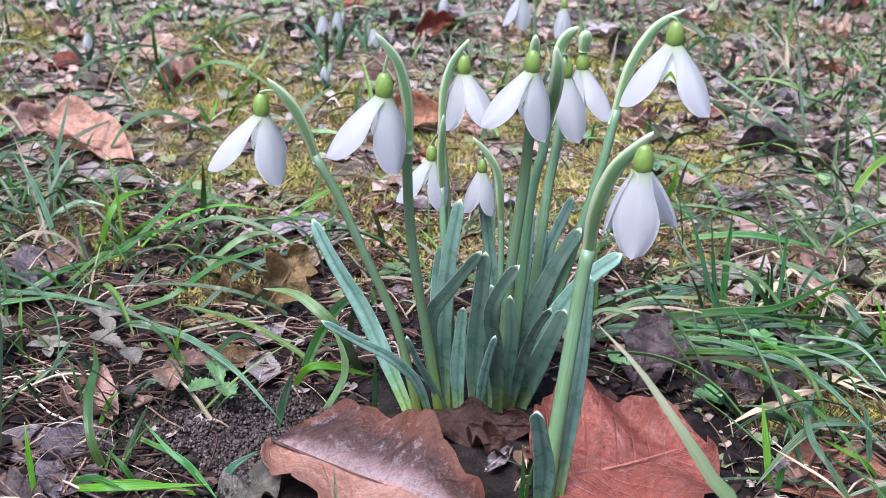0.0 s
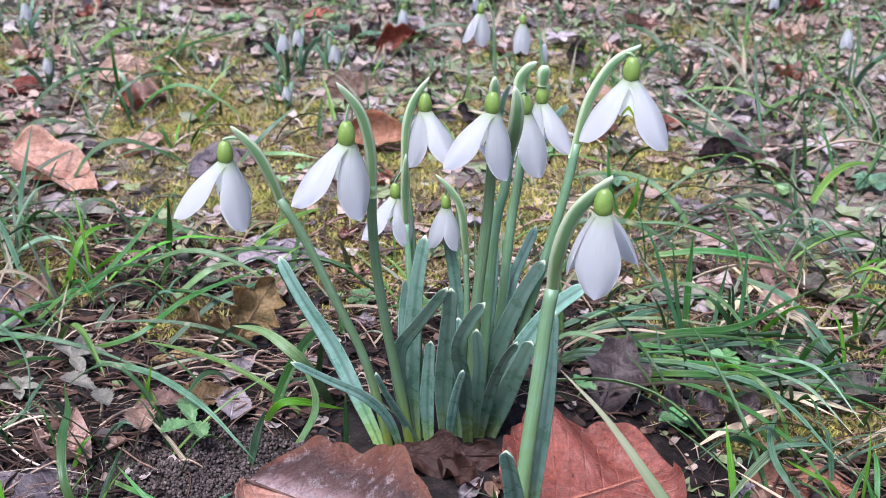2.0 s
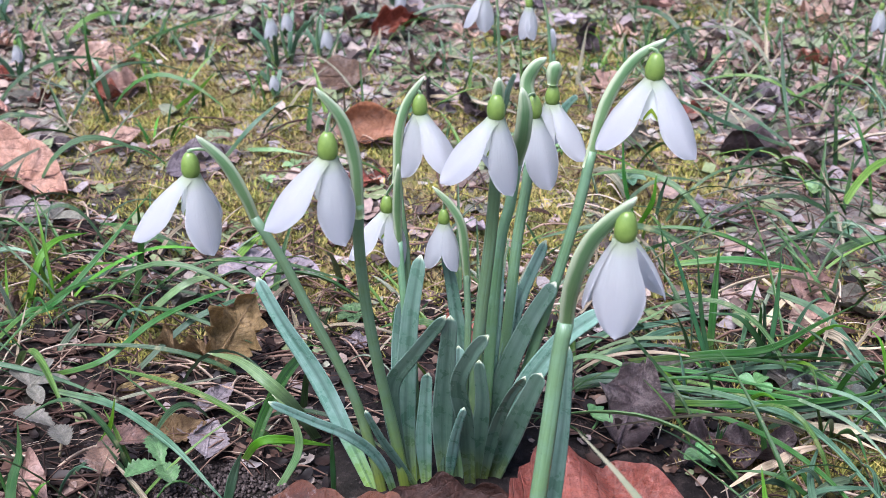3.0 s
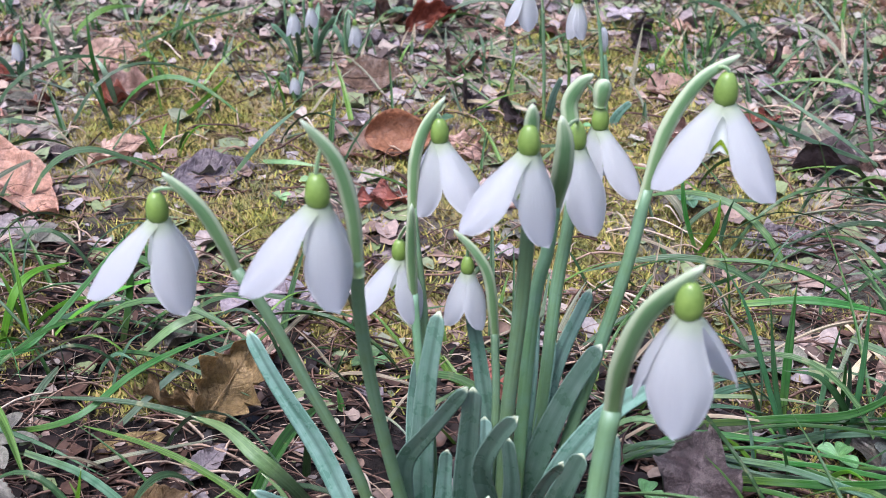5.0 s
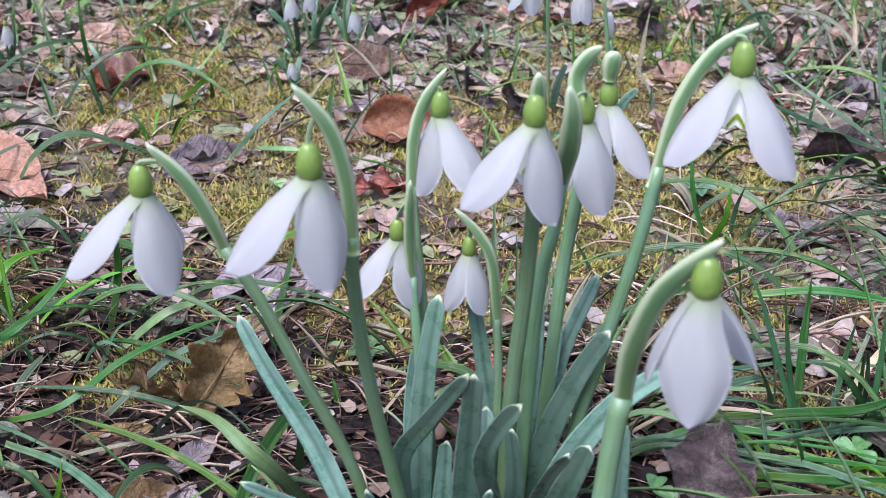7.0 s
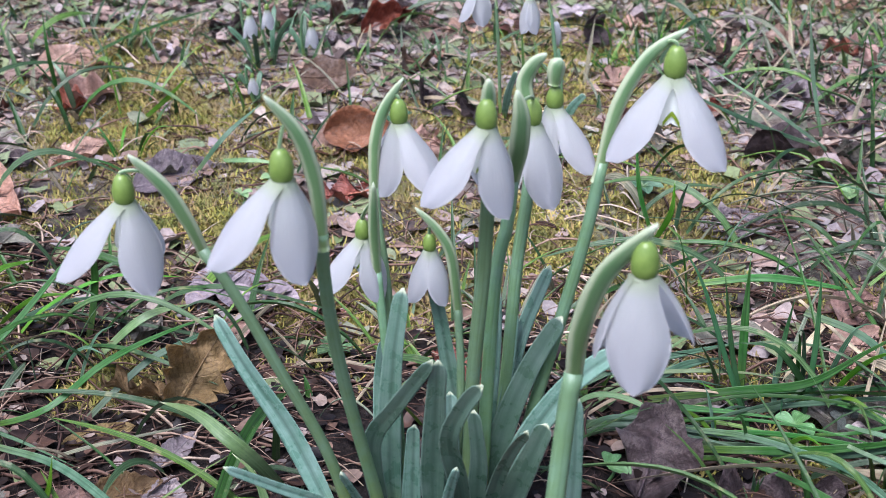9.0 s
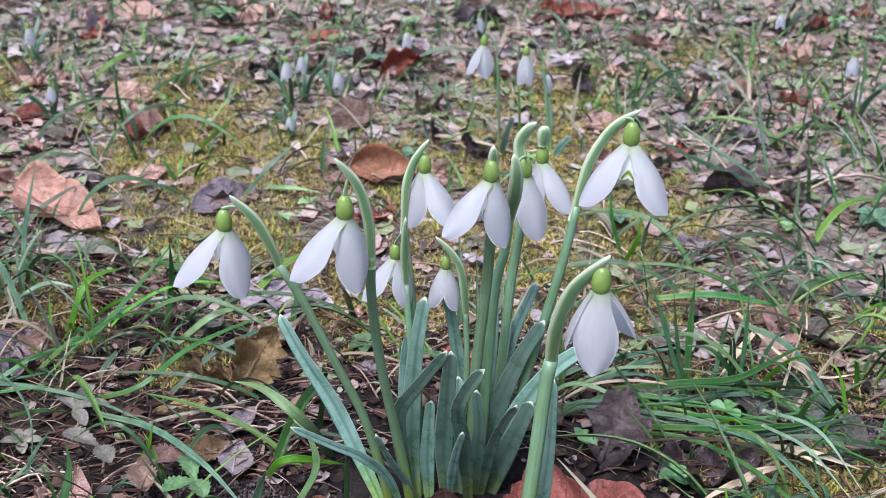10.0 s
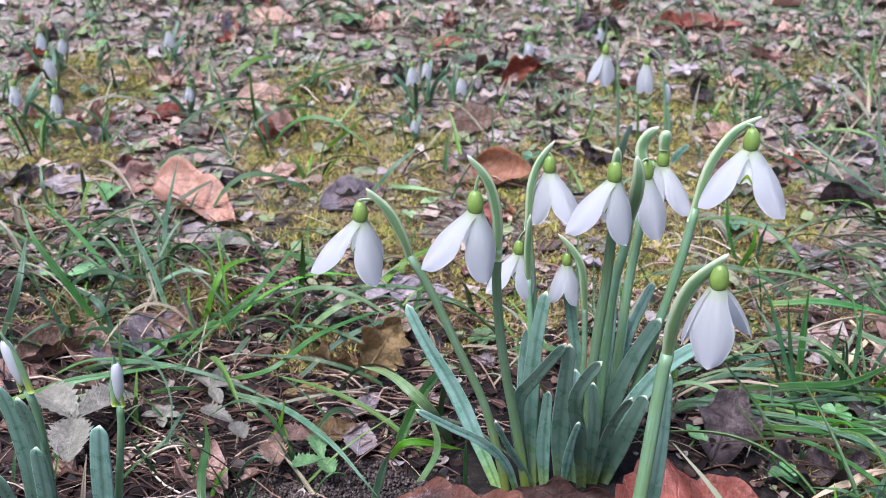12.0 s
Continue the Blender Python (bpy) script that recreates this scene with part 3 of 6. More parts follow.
def snowdrop(label, stem, stem_w, spathe, spathe_w, ovary, size, petals, leaves, pods=()):
    count[0] += 1
    seed = count[0]
    stem = on_ground(stem)
    top = thing("snowdrop", stem[0], label, "snowdrop", "snowdrops")
    part("stem", tube(stem, stem_w * 1.08, stem_w * 0.92, 22, 10, 0.85), STEM, top)
    back = Vector(spathe[0]).lerp(Vector(spathe[1]), -0.35)
    part("spathe", strap([back] + spathe, spathe_w * 0.94, 0.0024, 0.10, 0.30, 0.80, 24, face=(0.25, -1.0, 0.2), taper=0.18), SPATHE, top, "green spathe with pale papery edges")
    for pts, w in pods:
        part("spathe", strap(pts, w, 0.0022, -0.30, 0.35, 0.70, 14, face=(0.25, -1.0, 0.2)), SPATHE, top, "short green sheath with a white tip")
    tip, o = Vector(spathe[-1]), Vector(ovary)
    root = Vector(spathe[-2]).lerp(tip, 0.35)
    crown = o + Vector((0, 0, 0.160 * size))
    hook = [root, root.lerp(crown, 0.5) + Vector((0, 0, 0.05 * size)), crown + Vector((0, 0, 0.025 * size)), crown - Vector((0, 0, 0.02 * size))]
    part("pedicel", tube(hook, 0.0007, 0.0009, 8, 6), SPATHE, top, "thin flower stalk")
    bloom(top, ovary, size, petals, seed)
    for k, (pts, w) in enumerate(leaves):
        part("leaf", strap(on_ground(pts), w * 0.92, 0.0015, 0.72 if k % 2 else 0.50, 0.06, 0.60, 34, twist=0.25 * (-1) ** (seed + k), taper=0.30), LEAF, top, "grey-green strap leaf")
    return top


def bud_shoot(label, stem, stem_w, bud, bud_w, leaves, side=1):
    stem = on_ground(stem)
    top = thing("snowdrop_bud", stem[0], label, "snowdrop", "snowdrops in bud")
    part("stem", tube(stem, stem_w * 1.05, stem_w * 0.9, 16, 10, 0.85), STEM, top)
    axis_dir = Vector(bud[-1]) - Vector(bud[0])
    mid = Vector(bud[0]).lerp(Vector(bud[-1]), 0.55)
    part("bud", ball(mid + Vector((side * bud_w * 0.07, -bud_w * 0.06, 0)), bud_w * 0.33, axis_dir.length * 0.44, axis_dir, 14, 12, -0.15), PETAL, top, "closed white bud")
    line = [Vector(b) for b in bud] + [Vector(bud[-1]) + 0.16 * axis_dir]
    for off, w in ((-0.24, 0.48), (0.30, 0.18)):
        part("spathe", strap([b + Vector((side * off * bud_w * (1 - k / (len(line) - 1)), -bud_w * 0.10, 0)) for k, b in enumerate(line)], bud_w * w, 0.0016, -0.30, 0.5, 0.9, 18, face=(-side * off, -1.0, 0.2), blunt=False), STEM, top, "green sheath along the bud")
    for k, (pts, w) in enumerate(leaves):
        part("leaf", strap(on_ground(pts), w, 0.0016, 0.20, 0.10, 0.8, 26, twist=0.15 * (-1) ** k, taper=0.2), LEAF, top, "blunt grey-green leaf")
    return top


def far_snowdrop(label, base, ovary, size, petals):
    count[0] += 1
    b, o = Vector(base), Vector(ovary)
    b.z = hgt(b.x, b.y) - 0.002
    rnd = random.Random(count[0])
    top = thing("snowdrop", b, label, "snowdrop", "snowdrops")
    crown = o + Vector((0, 0, 0.17 * size))
    lean = Vector((rnd.choice((-1, 1)) * 0.35 * size, 0.1 * size, 0))
    part("stem", tube([b, b.lerp(crown, 0.6) + lean, crown + lean * 0.9 + Vector((0, 0, 0.28 * size)), crown], 0.0017, 0.0011, 14, 6), STEM, top)
    bloom(top, o, size, petals, count[0], inner=False)
    for k in range(2):
        a = rnd.uniform(0, 6.28)
        ln = rnd.uniform(0.6, 1.0) * (crown.z - b.z)
        d = Vector((math.cos(a), math.sin(a), 0))
        part("leaf", strap([b, b + d * ln * 0.2 + Vector((0, 0, ln * 0.55)), b + d * ln * 0.5 + Vector((0, 0, ln * 0.9))], 0.0024, 0.0008, 0.2, 0.08, 0.8, 12), GREEN["blue"], top)
    return top


def grass_plant(label, blades):
    """A few keeled, pointed grass blades that grow at one place."""
    top = thing("grass_plant", on_ground(blades[0][0])[0], label, "grass", "grass plants")
    for pts, w, kind in blades:
        part("blade", strap(on_ground(pts), w * 0.88, 0.00035, 0.24, 0.42, 0.8, 22, twist=0.5 * math.sin(90 * pts[1][0]), face=(0.1, -0.8, 0.6), blunt=False), GREEN[kind], top)
    return top


snowdrop('white snowdrop flower on an arching green stem',
    stem=[(-0.0051, 0.0043, 0.0000), (-0.0084, 0.0039, 0.0138), (-0.0135, 0.0035, 0.0336), (-0.0221, 0.0029, 0.0539), (-0.0303, 0.0024, 0.0733), (-0.0367, 0.0020, 0.0851)], stem_w=0.0028,
    spathe=[(-0.0367, 0.0020, 0.0851), (-0.0382, 0.0007, 0.0915), (-0.0422, -0.0007, 0.1009), (-0.0483, -0.0020, 0.1082)], spathe_w=0.0033,
    ovary=(-0.0505, -0.0017, 0.1001), size=0.0214, petals=((-140, 48), (-38, 19), (84, 24)),
    leaves=[([(-0.0062, 0.0031, 0.0000), (-0.0142, 0.0087, 0.0099), (-0.0251, 0.0173, 0.0260), (-0.0368, 0.0227, 0.0410), (-0.0443, 0.0270, 0.0519)], 0.0065),
            ([(-0.0001, 0.0007, 0.0000), (-0.0041, -0.0038, 0.0154), (-0.0111, -0.0082, 0.0269), (-0.0203, -0.0128, 0.0347), (-0.0303, -0.0180, 0.0435)], 0.0034),
            ([(0.0050, 0.0079, 0.0000), (-0.0001, 0.0046, 0.0083), (-0.0049, 0.0002, 0.0208), (-0.0084, -0.0040, 0.0328)], 0.0028)])
snowdrop('white snowdrop flower hanging from a tall hooked spathe',
    stem=[(0.0010, 0.0071, 0.0000), (-0.0020, 0.0036, 0.0210), (-0.0055, -0.0010, 0.0465), (-0.0076, -0.0052, 0.0684), (-0.0081, -0.0091, 0.0870), (-0.0075, -0.0116, 0.0985)], stem_w=0.0030,
    spathe=[(-0.0075, -0.0116, 0.0985), (-0.0079, -0.0125, 0.1098), (-0.0104, -0.0135, 0.1203), (-0.0159, -0.0147, 0.1280)], spathe_w=0.0033,
    ovary=(-0.0135, -0.0151, 0.1142), size=0.0219, petals=((-142, 47), (-44, 15), (80, 22)),
    leaves=[([(0.0024, 0.0074, 0.0000), (-0.0019, 0.0067, 0.0170), (-0.0030, 0.0061, 0.0341), (0.0028, 0.0056, 0.0450), (0.0114, 0.0050, 0.0586)], 0.0052),
            ([(0.0067, 0.0083, 0.0000), (0.0055, 0.0096, 0.0121), (0.0056, 0.0108, 0.0237), (0.0060, 0.0120, 0.0350)], 0.0052)])
snowdrop('white snowdrop flower with a curved green spathe above',
    stem=[(0.0047, 0.0100, 0.0000), (0.0021, 0.0160, 0.0200), (-0.0002, 0.0222, 0.0404), (-0.0027, 0.0290, 0.0620), (-0.0052, 0.0337, 0.0766), (-0.0061, 0.0360, 0.0839)], stem_w=0.0025,
    spathe=[(-0.0061, 0.0360, 0.0839), (-0.0057, 0.0373, 0.0952), (-0.0035, 0.0387, 0.1029), (0.0006, 0.0400, 0.1096)], spathe_w=0.0030,
    ovary=(-0.0004, 0.0389, 0.1018), size=0.0193, petals=((-42, 45), (-136, 13), (110, 26)),
    leaves=[([(0.0024, 0.0074, 0.0000), (0.0001, 0.0115, 0.0225), (0.0005, 0.0162, 0.0477), (0.0028, 0.0200, 0.0672)], 0.0065),
            ([(0.0038, 0.0096, 0.0000), (-0.0024, 0.0204, 0.0167), (-0.0050, 0.0295, 0.0318), (-0.0049, 0.0360, 0.0426)], 0.0052)])
snowdrop('open white snowdrop flower with a green-marked inner cup',
    stem=[(0.0176, 0.0137, -0.0000), (0.0186, 0.0138, 0.0236), (0.0193, 0.0138, 0.0473), (0.0214, 0.0139, 0.0754), (0.0221, 0.0140, 0.0895), (0.0225, 0.0140, 0.1023)], stem_w=0.0033,
    spathe=[(0.0220, 0.0140, 0.1120), (0.0221, 0.0135, 0.1150), (0.0222, 0.0130, 0.1180), (0.0223, 0.0125, 0.1217)], spathe_w=0.0034,
    ovary=(0.0219, 0.0122, 0.1142), size=0.0209, petals=((-140, 47), (-42, 15), (78, 18)),
    leaves=[([(0.0119, 0.0094, 0.0000), (0.0107, 0.0084, 0.0177), (0.0113, 0.0072, 0.0385), (0.0125, 0.0060, 0.0579)], 0.0065),
            ([(0.0188, 0.0108, 0.0000), (0.0175, 0.0037, 0.0256), (0.0159, -0.0012, 0.0420), (0.0194, -0.0050, 0.0540), (0.0236, -0.0080, 0.0623)], 0.0056),
            ([(0.0212, 0.0138, 0.0000), (0.0226, 0.0211, 0.0278), (0.0236, 0.0263, 0.0470), (0.0235, 0.0300, 0.0606)], 0.0028)])
snowdrop('white snowdrop flower half hidden behind a green spathe',
    stem=[(0.0202, 0.0143, 0.0000), (0.0216, 0.0168, 0.0221), (0.0222, 0.0195, 0.0446), (0.0235, 0.0229, 0.0715), (0.0255, 0.0243, 0.0819), (0.0266, 0.0260, 0.0946)], stem_w=0.0031,
    spathe=[(0.0266, 0.0248, 0.0946), (0.0280, 0.0205, 0.1037), (0.0284, 0.0188, 0.1112), (0.0275, 0.0185, 0.1170)], spathe_w=0.0047,
    ovary=(0.0298, 0.0350, 0.1049), size=0.0203, petals=((-48, 26), (-165, 14), (70, 24)),
    leaves=[([(0.0221, 0.0137, 0.0000), (0.0253, 0.0183, 0.0258), (0.0314, 0.0220, 0.0453), (0.0386, 0.0250, 0.0591)], 0.0065),
            ([(0.0220, 0.0146, 0.0000), (0.0247, 0.0240, 0.0264), (0.0266, 0.0296, 0.0417), (0.0275, 0.0340, 0.0537)], 0.0028),
            ([(0.0214, 0.0120, 0.0000), (0.0209, 0.0113, 0.0152), (0.0213, 0.0107, 0.0278), (0.0200, 0.0100, 0.0419)], 0.0052)])
snowdrop('white snowdrop flower with a small green bud beside it',
    stem=[(0.0219, 0.0153, 0.0000), (0.0244, 0.0220, 0.0193), (0.0259, 0.0293, 0.0397), (0.0271, 0.0384, 0.0647), (0.0287, 0.0439, 0.0795), (0.0292, 0.0500, 0.0956)], stem_w=0.0031,
    spathe=[(0.0290, 0.0500, 0.0960), (0.0268, 0.0518, 0.1040), (0.0287, 0.0522, 0.1092), (0.0317, 0.0525, 0.1119)], spathe_w=0.0043, pods=[([(0.0337, 0.0520, 0.1045), (0.0341, 0.0522, 0.1088), (0.0350, 0.0525, 0.1108)], 0.0042)],
    ovary=(0.0339, 0.0528, 0.1011), size=0.0187, petals=((-42, 43), (-138, 12), (100, 20)),
    leaves=[([(0.0233, 0.0187, 0.0000), (0.0242, 0.0309, 0.0223), (0.0275, 0.0406, 0.0399), (0.0345, 0.0508, 0.0572)], 0.0052),
            ([(0.0217, 0.0129, 0.0000), (0.0225, 0.0284, 0.0252), (0.0227, 0.0450, 0.0523)], 0.0022),
            ([(0.0227, 0.0131, 0.0000), (0.0253, 0.0281, 0.0259), (0.0267, 0.0420, 0.0500)], 0.0024)])
snowdrop('large white snowdrop flower on a tall leaning stem',
    stem=[(0.0252, 0.0175, 0.0000), (0.0299, 0.0210, 0.0209), (0.0351, 0.0249, 0.0436), (0.0406, 0.0291, 0.0671), (0.0435, 0.0316, 0.0809), (0.0455, 0.0340, 0.0943)], stem_w=0.0030,
    spathe=[(0.0455, 0.0340, 0.0943), (0.0483, 0.0359, 0.1076), (0.0542, 0.0378, 0.1183), (0.0618, 0.0393, 0.1239)], spathe_w=0.0036,
    ovary=(0.0597, 0.0369, 0.1171), size=0.0235, petals=((-146, 42), (-36, 38), (55, 34)),
    leaves=[([(0.0255, 0.0154, 0.0000), (0.0300, 0.0163, 0.0235), (0.0403, 0.0173, 0.0442), (0.0514, 0.0180, 0.0556)], 0.0069),
            ([(0.0218, 0.0127, 0.0000), (0.0250, 0.0074, 0.0203), (0.0287, 0.0031, 0.0354), (0.0329, 0.0000, 0.0450)], 0.0039),
            ([(0.0240, 0.0126, 0.0000), (0.0284, 0.0124, 0.0134), (0.0327, 0.0122, 0.0264), (0.0366, 0.0120, 0.0379)], 0.0073)])
snowdrop('white snowdrop flower bowed on a thick pale green stem',
    stem=[(0.0368, -0.0360, -0.0001), (0.0384, -0.0310, 0.0249), (0.0400, -0.0263, 0.0478), (0.0414, -0.0219, 0.0682), (0.0424, -0.0202, 0.0759)], stem_w=0.0041,
    spathe=[(0.0424, -0.0202, 0.0759), (0.0432, -0.0229, 0.0880), (0.0468, -0.0256, 0.1014), (0.0553, -0.0283, 0.1136)], spathe_w=0.0046,
    ovary=(0.0537, -0.0279, 0.1062), size=0.0235, petals=((-100, 7), (36, 31), (152, 20)),
    leaves=[([(0.0403, -0.0342, 0.0000), (0.0419, -0.0261, 0.0216), (0.0433, -0.0174, 0.0441), (0.0431, -0.0100, 0.0629)], 0.0047),
            ([(0.0362, -0.0363, 0.0000), (0.0369, -0.0428, 0.0198), (0.0355, -0.0480, 0.0345), (0.0339, -0.0520, 0.0452)], 0.0065)])
snowdrop('small white snowdrop flower behind an upright spathe',
    stem=[(0.0031, 0.0088, 0.0000), (0.0012, 0.0135, 0.0214), (-0.0011, 0.0191, 0.0459), (-0.0030, 0.0227, 0.0612), (-0.0039, 0.0245, 0.0687)], stem_w=0.0023,
    spathe=[(-0.0039, 0.0245, 0.0687), (-0.0041, 0.0237, 0.0773), (-0.0039, 0.0228, 0.0849), (-0.0035, 0.0220, 0.0924)], spathe_w=0.0027,
    ovary=(-0.0074, 0.0270, 0.0778), size=0.0166, petals=((-140, 44), (-38, 20), (80, 18)),
    leaves=[([(0.0150, 0.0170, -0.0000), (0.0152, 0.0220, 0.0263), (0.0113, 0.0267, 0.0493), (0.0080, 0.0300, 0.0646)], 0.0052),
            ([(0.0152, 0.0113, 0.0000), (0.0136, 0.0144, 0.0142), (0.0136, 0.0172, 0.0269), (0.0133, 0.0200, 0.0393)], 0.0056)])
snowdrop('small half-open white snowdrop on a thin stem',
    stem=[(0.0125, 0.0117, -0.0000), (0.0152, 0.0170, 0.0211), (0.0156, 0.0225, 0.0422), (0.0142, 0.0270, 0.0591)], stem_w=0.0020,
    spathe=[(0.0142, 0.0270, 0.0591), (0.0128, 0.0272, 0.0721), (0.0097, 0.0273, 0.0786), (0.0047, 0.0275, 0.0839)], spathe_w=0.0027,
    ovary=(0.0078, 0.0278, 0.0749), size=0.0144, petals=((-142, 20), (-38, 20), (90, 14)),
    leaves=[([(0.0125, 0.0089, -0.0000), (0.0136, 0.0054, 0.0118), (0.0153, 0.0013, 0.0248), (0.0175, -0.0020, 0.0350)], 0.0033),
            ([(0.0112, 0.0079, 0.0000), (0.0102, 0.0099, 0.0165), (0.0096, 0.0120, 0.0337)], 0.0021)])
snowdrop('small white snowdrop flower on a thin arching stem',
    stem=[(0.0041, 0.2613, 0.0000), (0.0031, 0.2616, 0.0245), (0.0015, 0.2620, 0.0503)], stem_w=0.0014,
    spathe=[(0.0015, 0.2620, 0.0503), (0.0002, 0.2620, 0.0573), (-0.0020, 0.2620, 0.0608), (-0.0045, 0.2620, 0.0631)], spathe_w=0.0012,
    ovary=(-0.0049, 0.2620, 0.0583), size=0.0166, petals=((-152, 30), (-70, 9), (50, 18)),
    leaves=[([(0.0049, 0.2615, 0.0000), (0.0077, 0.2553, 0.0143), (0.0111, 0.2500, 0.0258)], 0.0034)])
snowdrop('small white snowdrop flower on a bowed thin stem',
    stem=[(0.0276, 0.2653, 0.0000), (0.0254, 0.2668, 0.0268), (0.0227, 0.2680, 0.0465)], stem_w=0.0014,
    spathe=[(0.0227, 0.2680, 0.0465), (0.0207, 0.2680, 0.0535), (0.0181, 0.2680, 0.0570), (0.0151, 0.2680, 0.0591)], spathe_w=0.0012,
    ovary=(0.0146, 0.2680, 0.0523), size=0.0155, petals=((-135, 15), (-45, 15), (90, 14)),
    leaves=[([(0.0290, 0.2604, 0.0000), (0.0335, 0.2612, 0.0061), (0.0381, 0.2620, 0.0115)], 0.0043)])
bud_shoot('unopened snowdrop bud on a thin stem', stem=[(0.0287, 0.2655, 0.0000), (0.0278, 0.2694, 0.0169), (0.0262, 0.2720, 0.0276)], stem_w=0.0018, bud=[(0.0262, 0.2720, 0.0276), (0.0252, 0.2720, 0.0349), (0.0244, 0.2720, 0.0398)], bud_w=0.005, leaves=[])
bud_shoot('closed white snowdrop bud with grey-green leaves',
    stem=[(-0.1406, -0.0448, 0.0000), (-0.1384, -0.0482, 0.0212), (-0.1353, -0.0528, 0.0484), (-0.1357, -0.0550, 0.0599)], stem_w=0.0029, bud=[(-0.1357, -0.0550, 0.0599), (-0.1371, -0.0550, 0.0675), (-0.1383, -0.0550, 0.0727), (-0.1396, -0.0550, 0.0771)], bud_w=0.0060,
    leaves=[([(-0.1463, -0.0488, 0.0000), (-0.1441, -0.0493, 0.0232), (-0.1458, -0.0497, 0.0445), (-0.1490, -0.0500, 0.0565)], 0.0060), ([(-0.1415, -0.0450, 0.0000), (-0.1389, -0.0493, 0.0263), (-0.1384, -0.0528, 0.0458), (-0.1396, -0.0550, 0.0569)], 0.0065), ([(-0.1413, -0.0491, 0.0000), (-0.1372, -0.0536, 0.0191), (-0.1349, -0.0572, 0.0331), (-0.1331, -0.0600, 0.0438)], 0.0060), ([(-0.1489, -0.0548, 0.0000), (-0.1470, -0.0568, 0.0156), (-0.1484, -0.0587, 0.0277), (-0.1536, -0.0600, 0.0311)], 0.0060)], side=-1)
bud_shoot('slender closed snowdrop bud with one broad leaf',
    stem=[(-0.1227, -0.0409, 0.0000), (-0.1186, -0.0425, 0.0200), (-0.1143, -0.0441, 0.0413), (-0.1131, -0.0450, 0.0514)], stem_w=0.0026, bud=[(-0.1131, -0.0450, 0.0514), (-0.1130, -0.0450, 0.0564), (-0.1127, -0.0450, 0.0614), (-0.1125, -0.0450, 0.0668)], bud_w=0.0052,
    leaves=[([(-0.1254, -0.0443, 0.0000), (-0.1224, -0.0461, 0.0157), (-0.1201, -0.0482, 0.0329), (-0.1177, -0.0500, 0.0467)], 0.0075)])
far_snowdrop('nodding white snowdrop among grass and fallen leaves', base=(-0.3005, 0.2624, 0.0000), ovary=(-0.2978, 0.2574, 0.0336), size=0.0123, petals=((-150, 15), (-45, 12), (80, 10)))
far_snowdrop('short white snowdrop low over the litter', base=(-0.2797, 0.2282, 0.0000), ovary=(-0.2768, 0.2232, 0.0283), size=0.0114, petals=((-150, 15), (-45, 12), (80, 10)))
far_snowdrop('slim white snowdrop in a grassy patch', base=(-0.3035, 0.2306, 0.0000), ovary=(-0.3006, 0.2256, 0.0297), size=0.0114, petals=((-150, 15), (-45, 12), (80, 10)))
far_snowdrop('far white snowdrop bloom', base=(-0.3293, 0.3033, 0.0000), ovary=(-0.3244, 0.2983, 0.0307), size=0.0106, petals=((-150, 15), (-45, 12), (80, 10)))
far_snowdrop('far white snowdrop bud', base=(-0.3184, 0.3056, 0.0000), ovary=(-0.3130, 0.3006, 0.0274), size=0.0097, petals=((-150, 15), (-45, 12), (80, 10)))
far_snowdrop('far white snowdrop standing alone', base=(-0.2643, 0.3357, 0.0000), ovary=(-0.2618, 0.3307, 0.0255), size=0.0106, petals=((-150, 15), (-45, 12), (80, 10)))
far_snowdrop('white snowdrop of a small far group', base=(-0.1086, 0.3027, 0.0000), ovary=(-0.1094, 0.2977, 0.0289), size=0.0114, petals=((-150, 15), (-45, 12), (80, 10)))
far_snowdrop('white snowdrop of a small far group', base=(-0.1044, 0.3109, 0.0000), ovary=(-0.1036, 0.3059, 0.0286), size=0.0097, petals=((-150, 15), (-45, 12), (80, 10)))
far_snowdrop('tilted white snowdrop of a small far group', base=(-0.0903, 0.3172, 0.0000), ovary=(-0.0857, 0.3122, 0.0192), size=0.0106, petals=((-150, 15), (-45, 12), (80, 10)))
far_snowdrop('tiny white snowdrop bud close to the ground', base=(-0.0992, 0.2637, 0.0000), ovary=(-0.0988, 0.2587, 0.0158), size=0.0079, petals=((-150, 15), (-45, 12), (80, 10)))
far_snowdrop('white snowdrop beside dead leaves', base=(-0.2260, 0.2681, 0.0000), ovary=(-0.2219, 0.2631, 0.0212), size=0.0088, petals=((-150, 15), (-45, 12), (80, 10)))
far_snowdrop('white snowdrop on a long stem in grass', base=(0.1816, 0.3263, 0.0000), ovary=(0.1745, 0.3213, 0.0412), size=0.0114, petals=((-150, 15), (-45, 12), (80, 10)))
far_snowdrop('far white snowdrop in pale grass', base=(0.1577, 0.4598, 0.0000), ovary=(0.1549, 0.4548, 0.0163), size=0.0106, petals=((-150, 15), (-45, 12), (80, 10)))
far_snowdrop('far white snowdrop in the litter', base=(-0.0596, 0.3848, 0.0000), ovary=(-0.0598, 0.3798, 0.0180), size=0.0106, petals=((-150, 15), (-45, 12), (80, 10)))
far_snowdrop('far white snowdrop in the litter', base=(-0.0227, 0.4238, 0.0000), ovary=(-0.0230, 0.4188, 0.0153), size=0.0097, petals=((-150, 15), (-45, 12), (80, 10)))
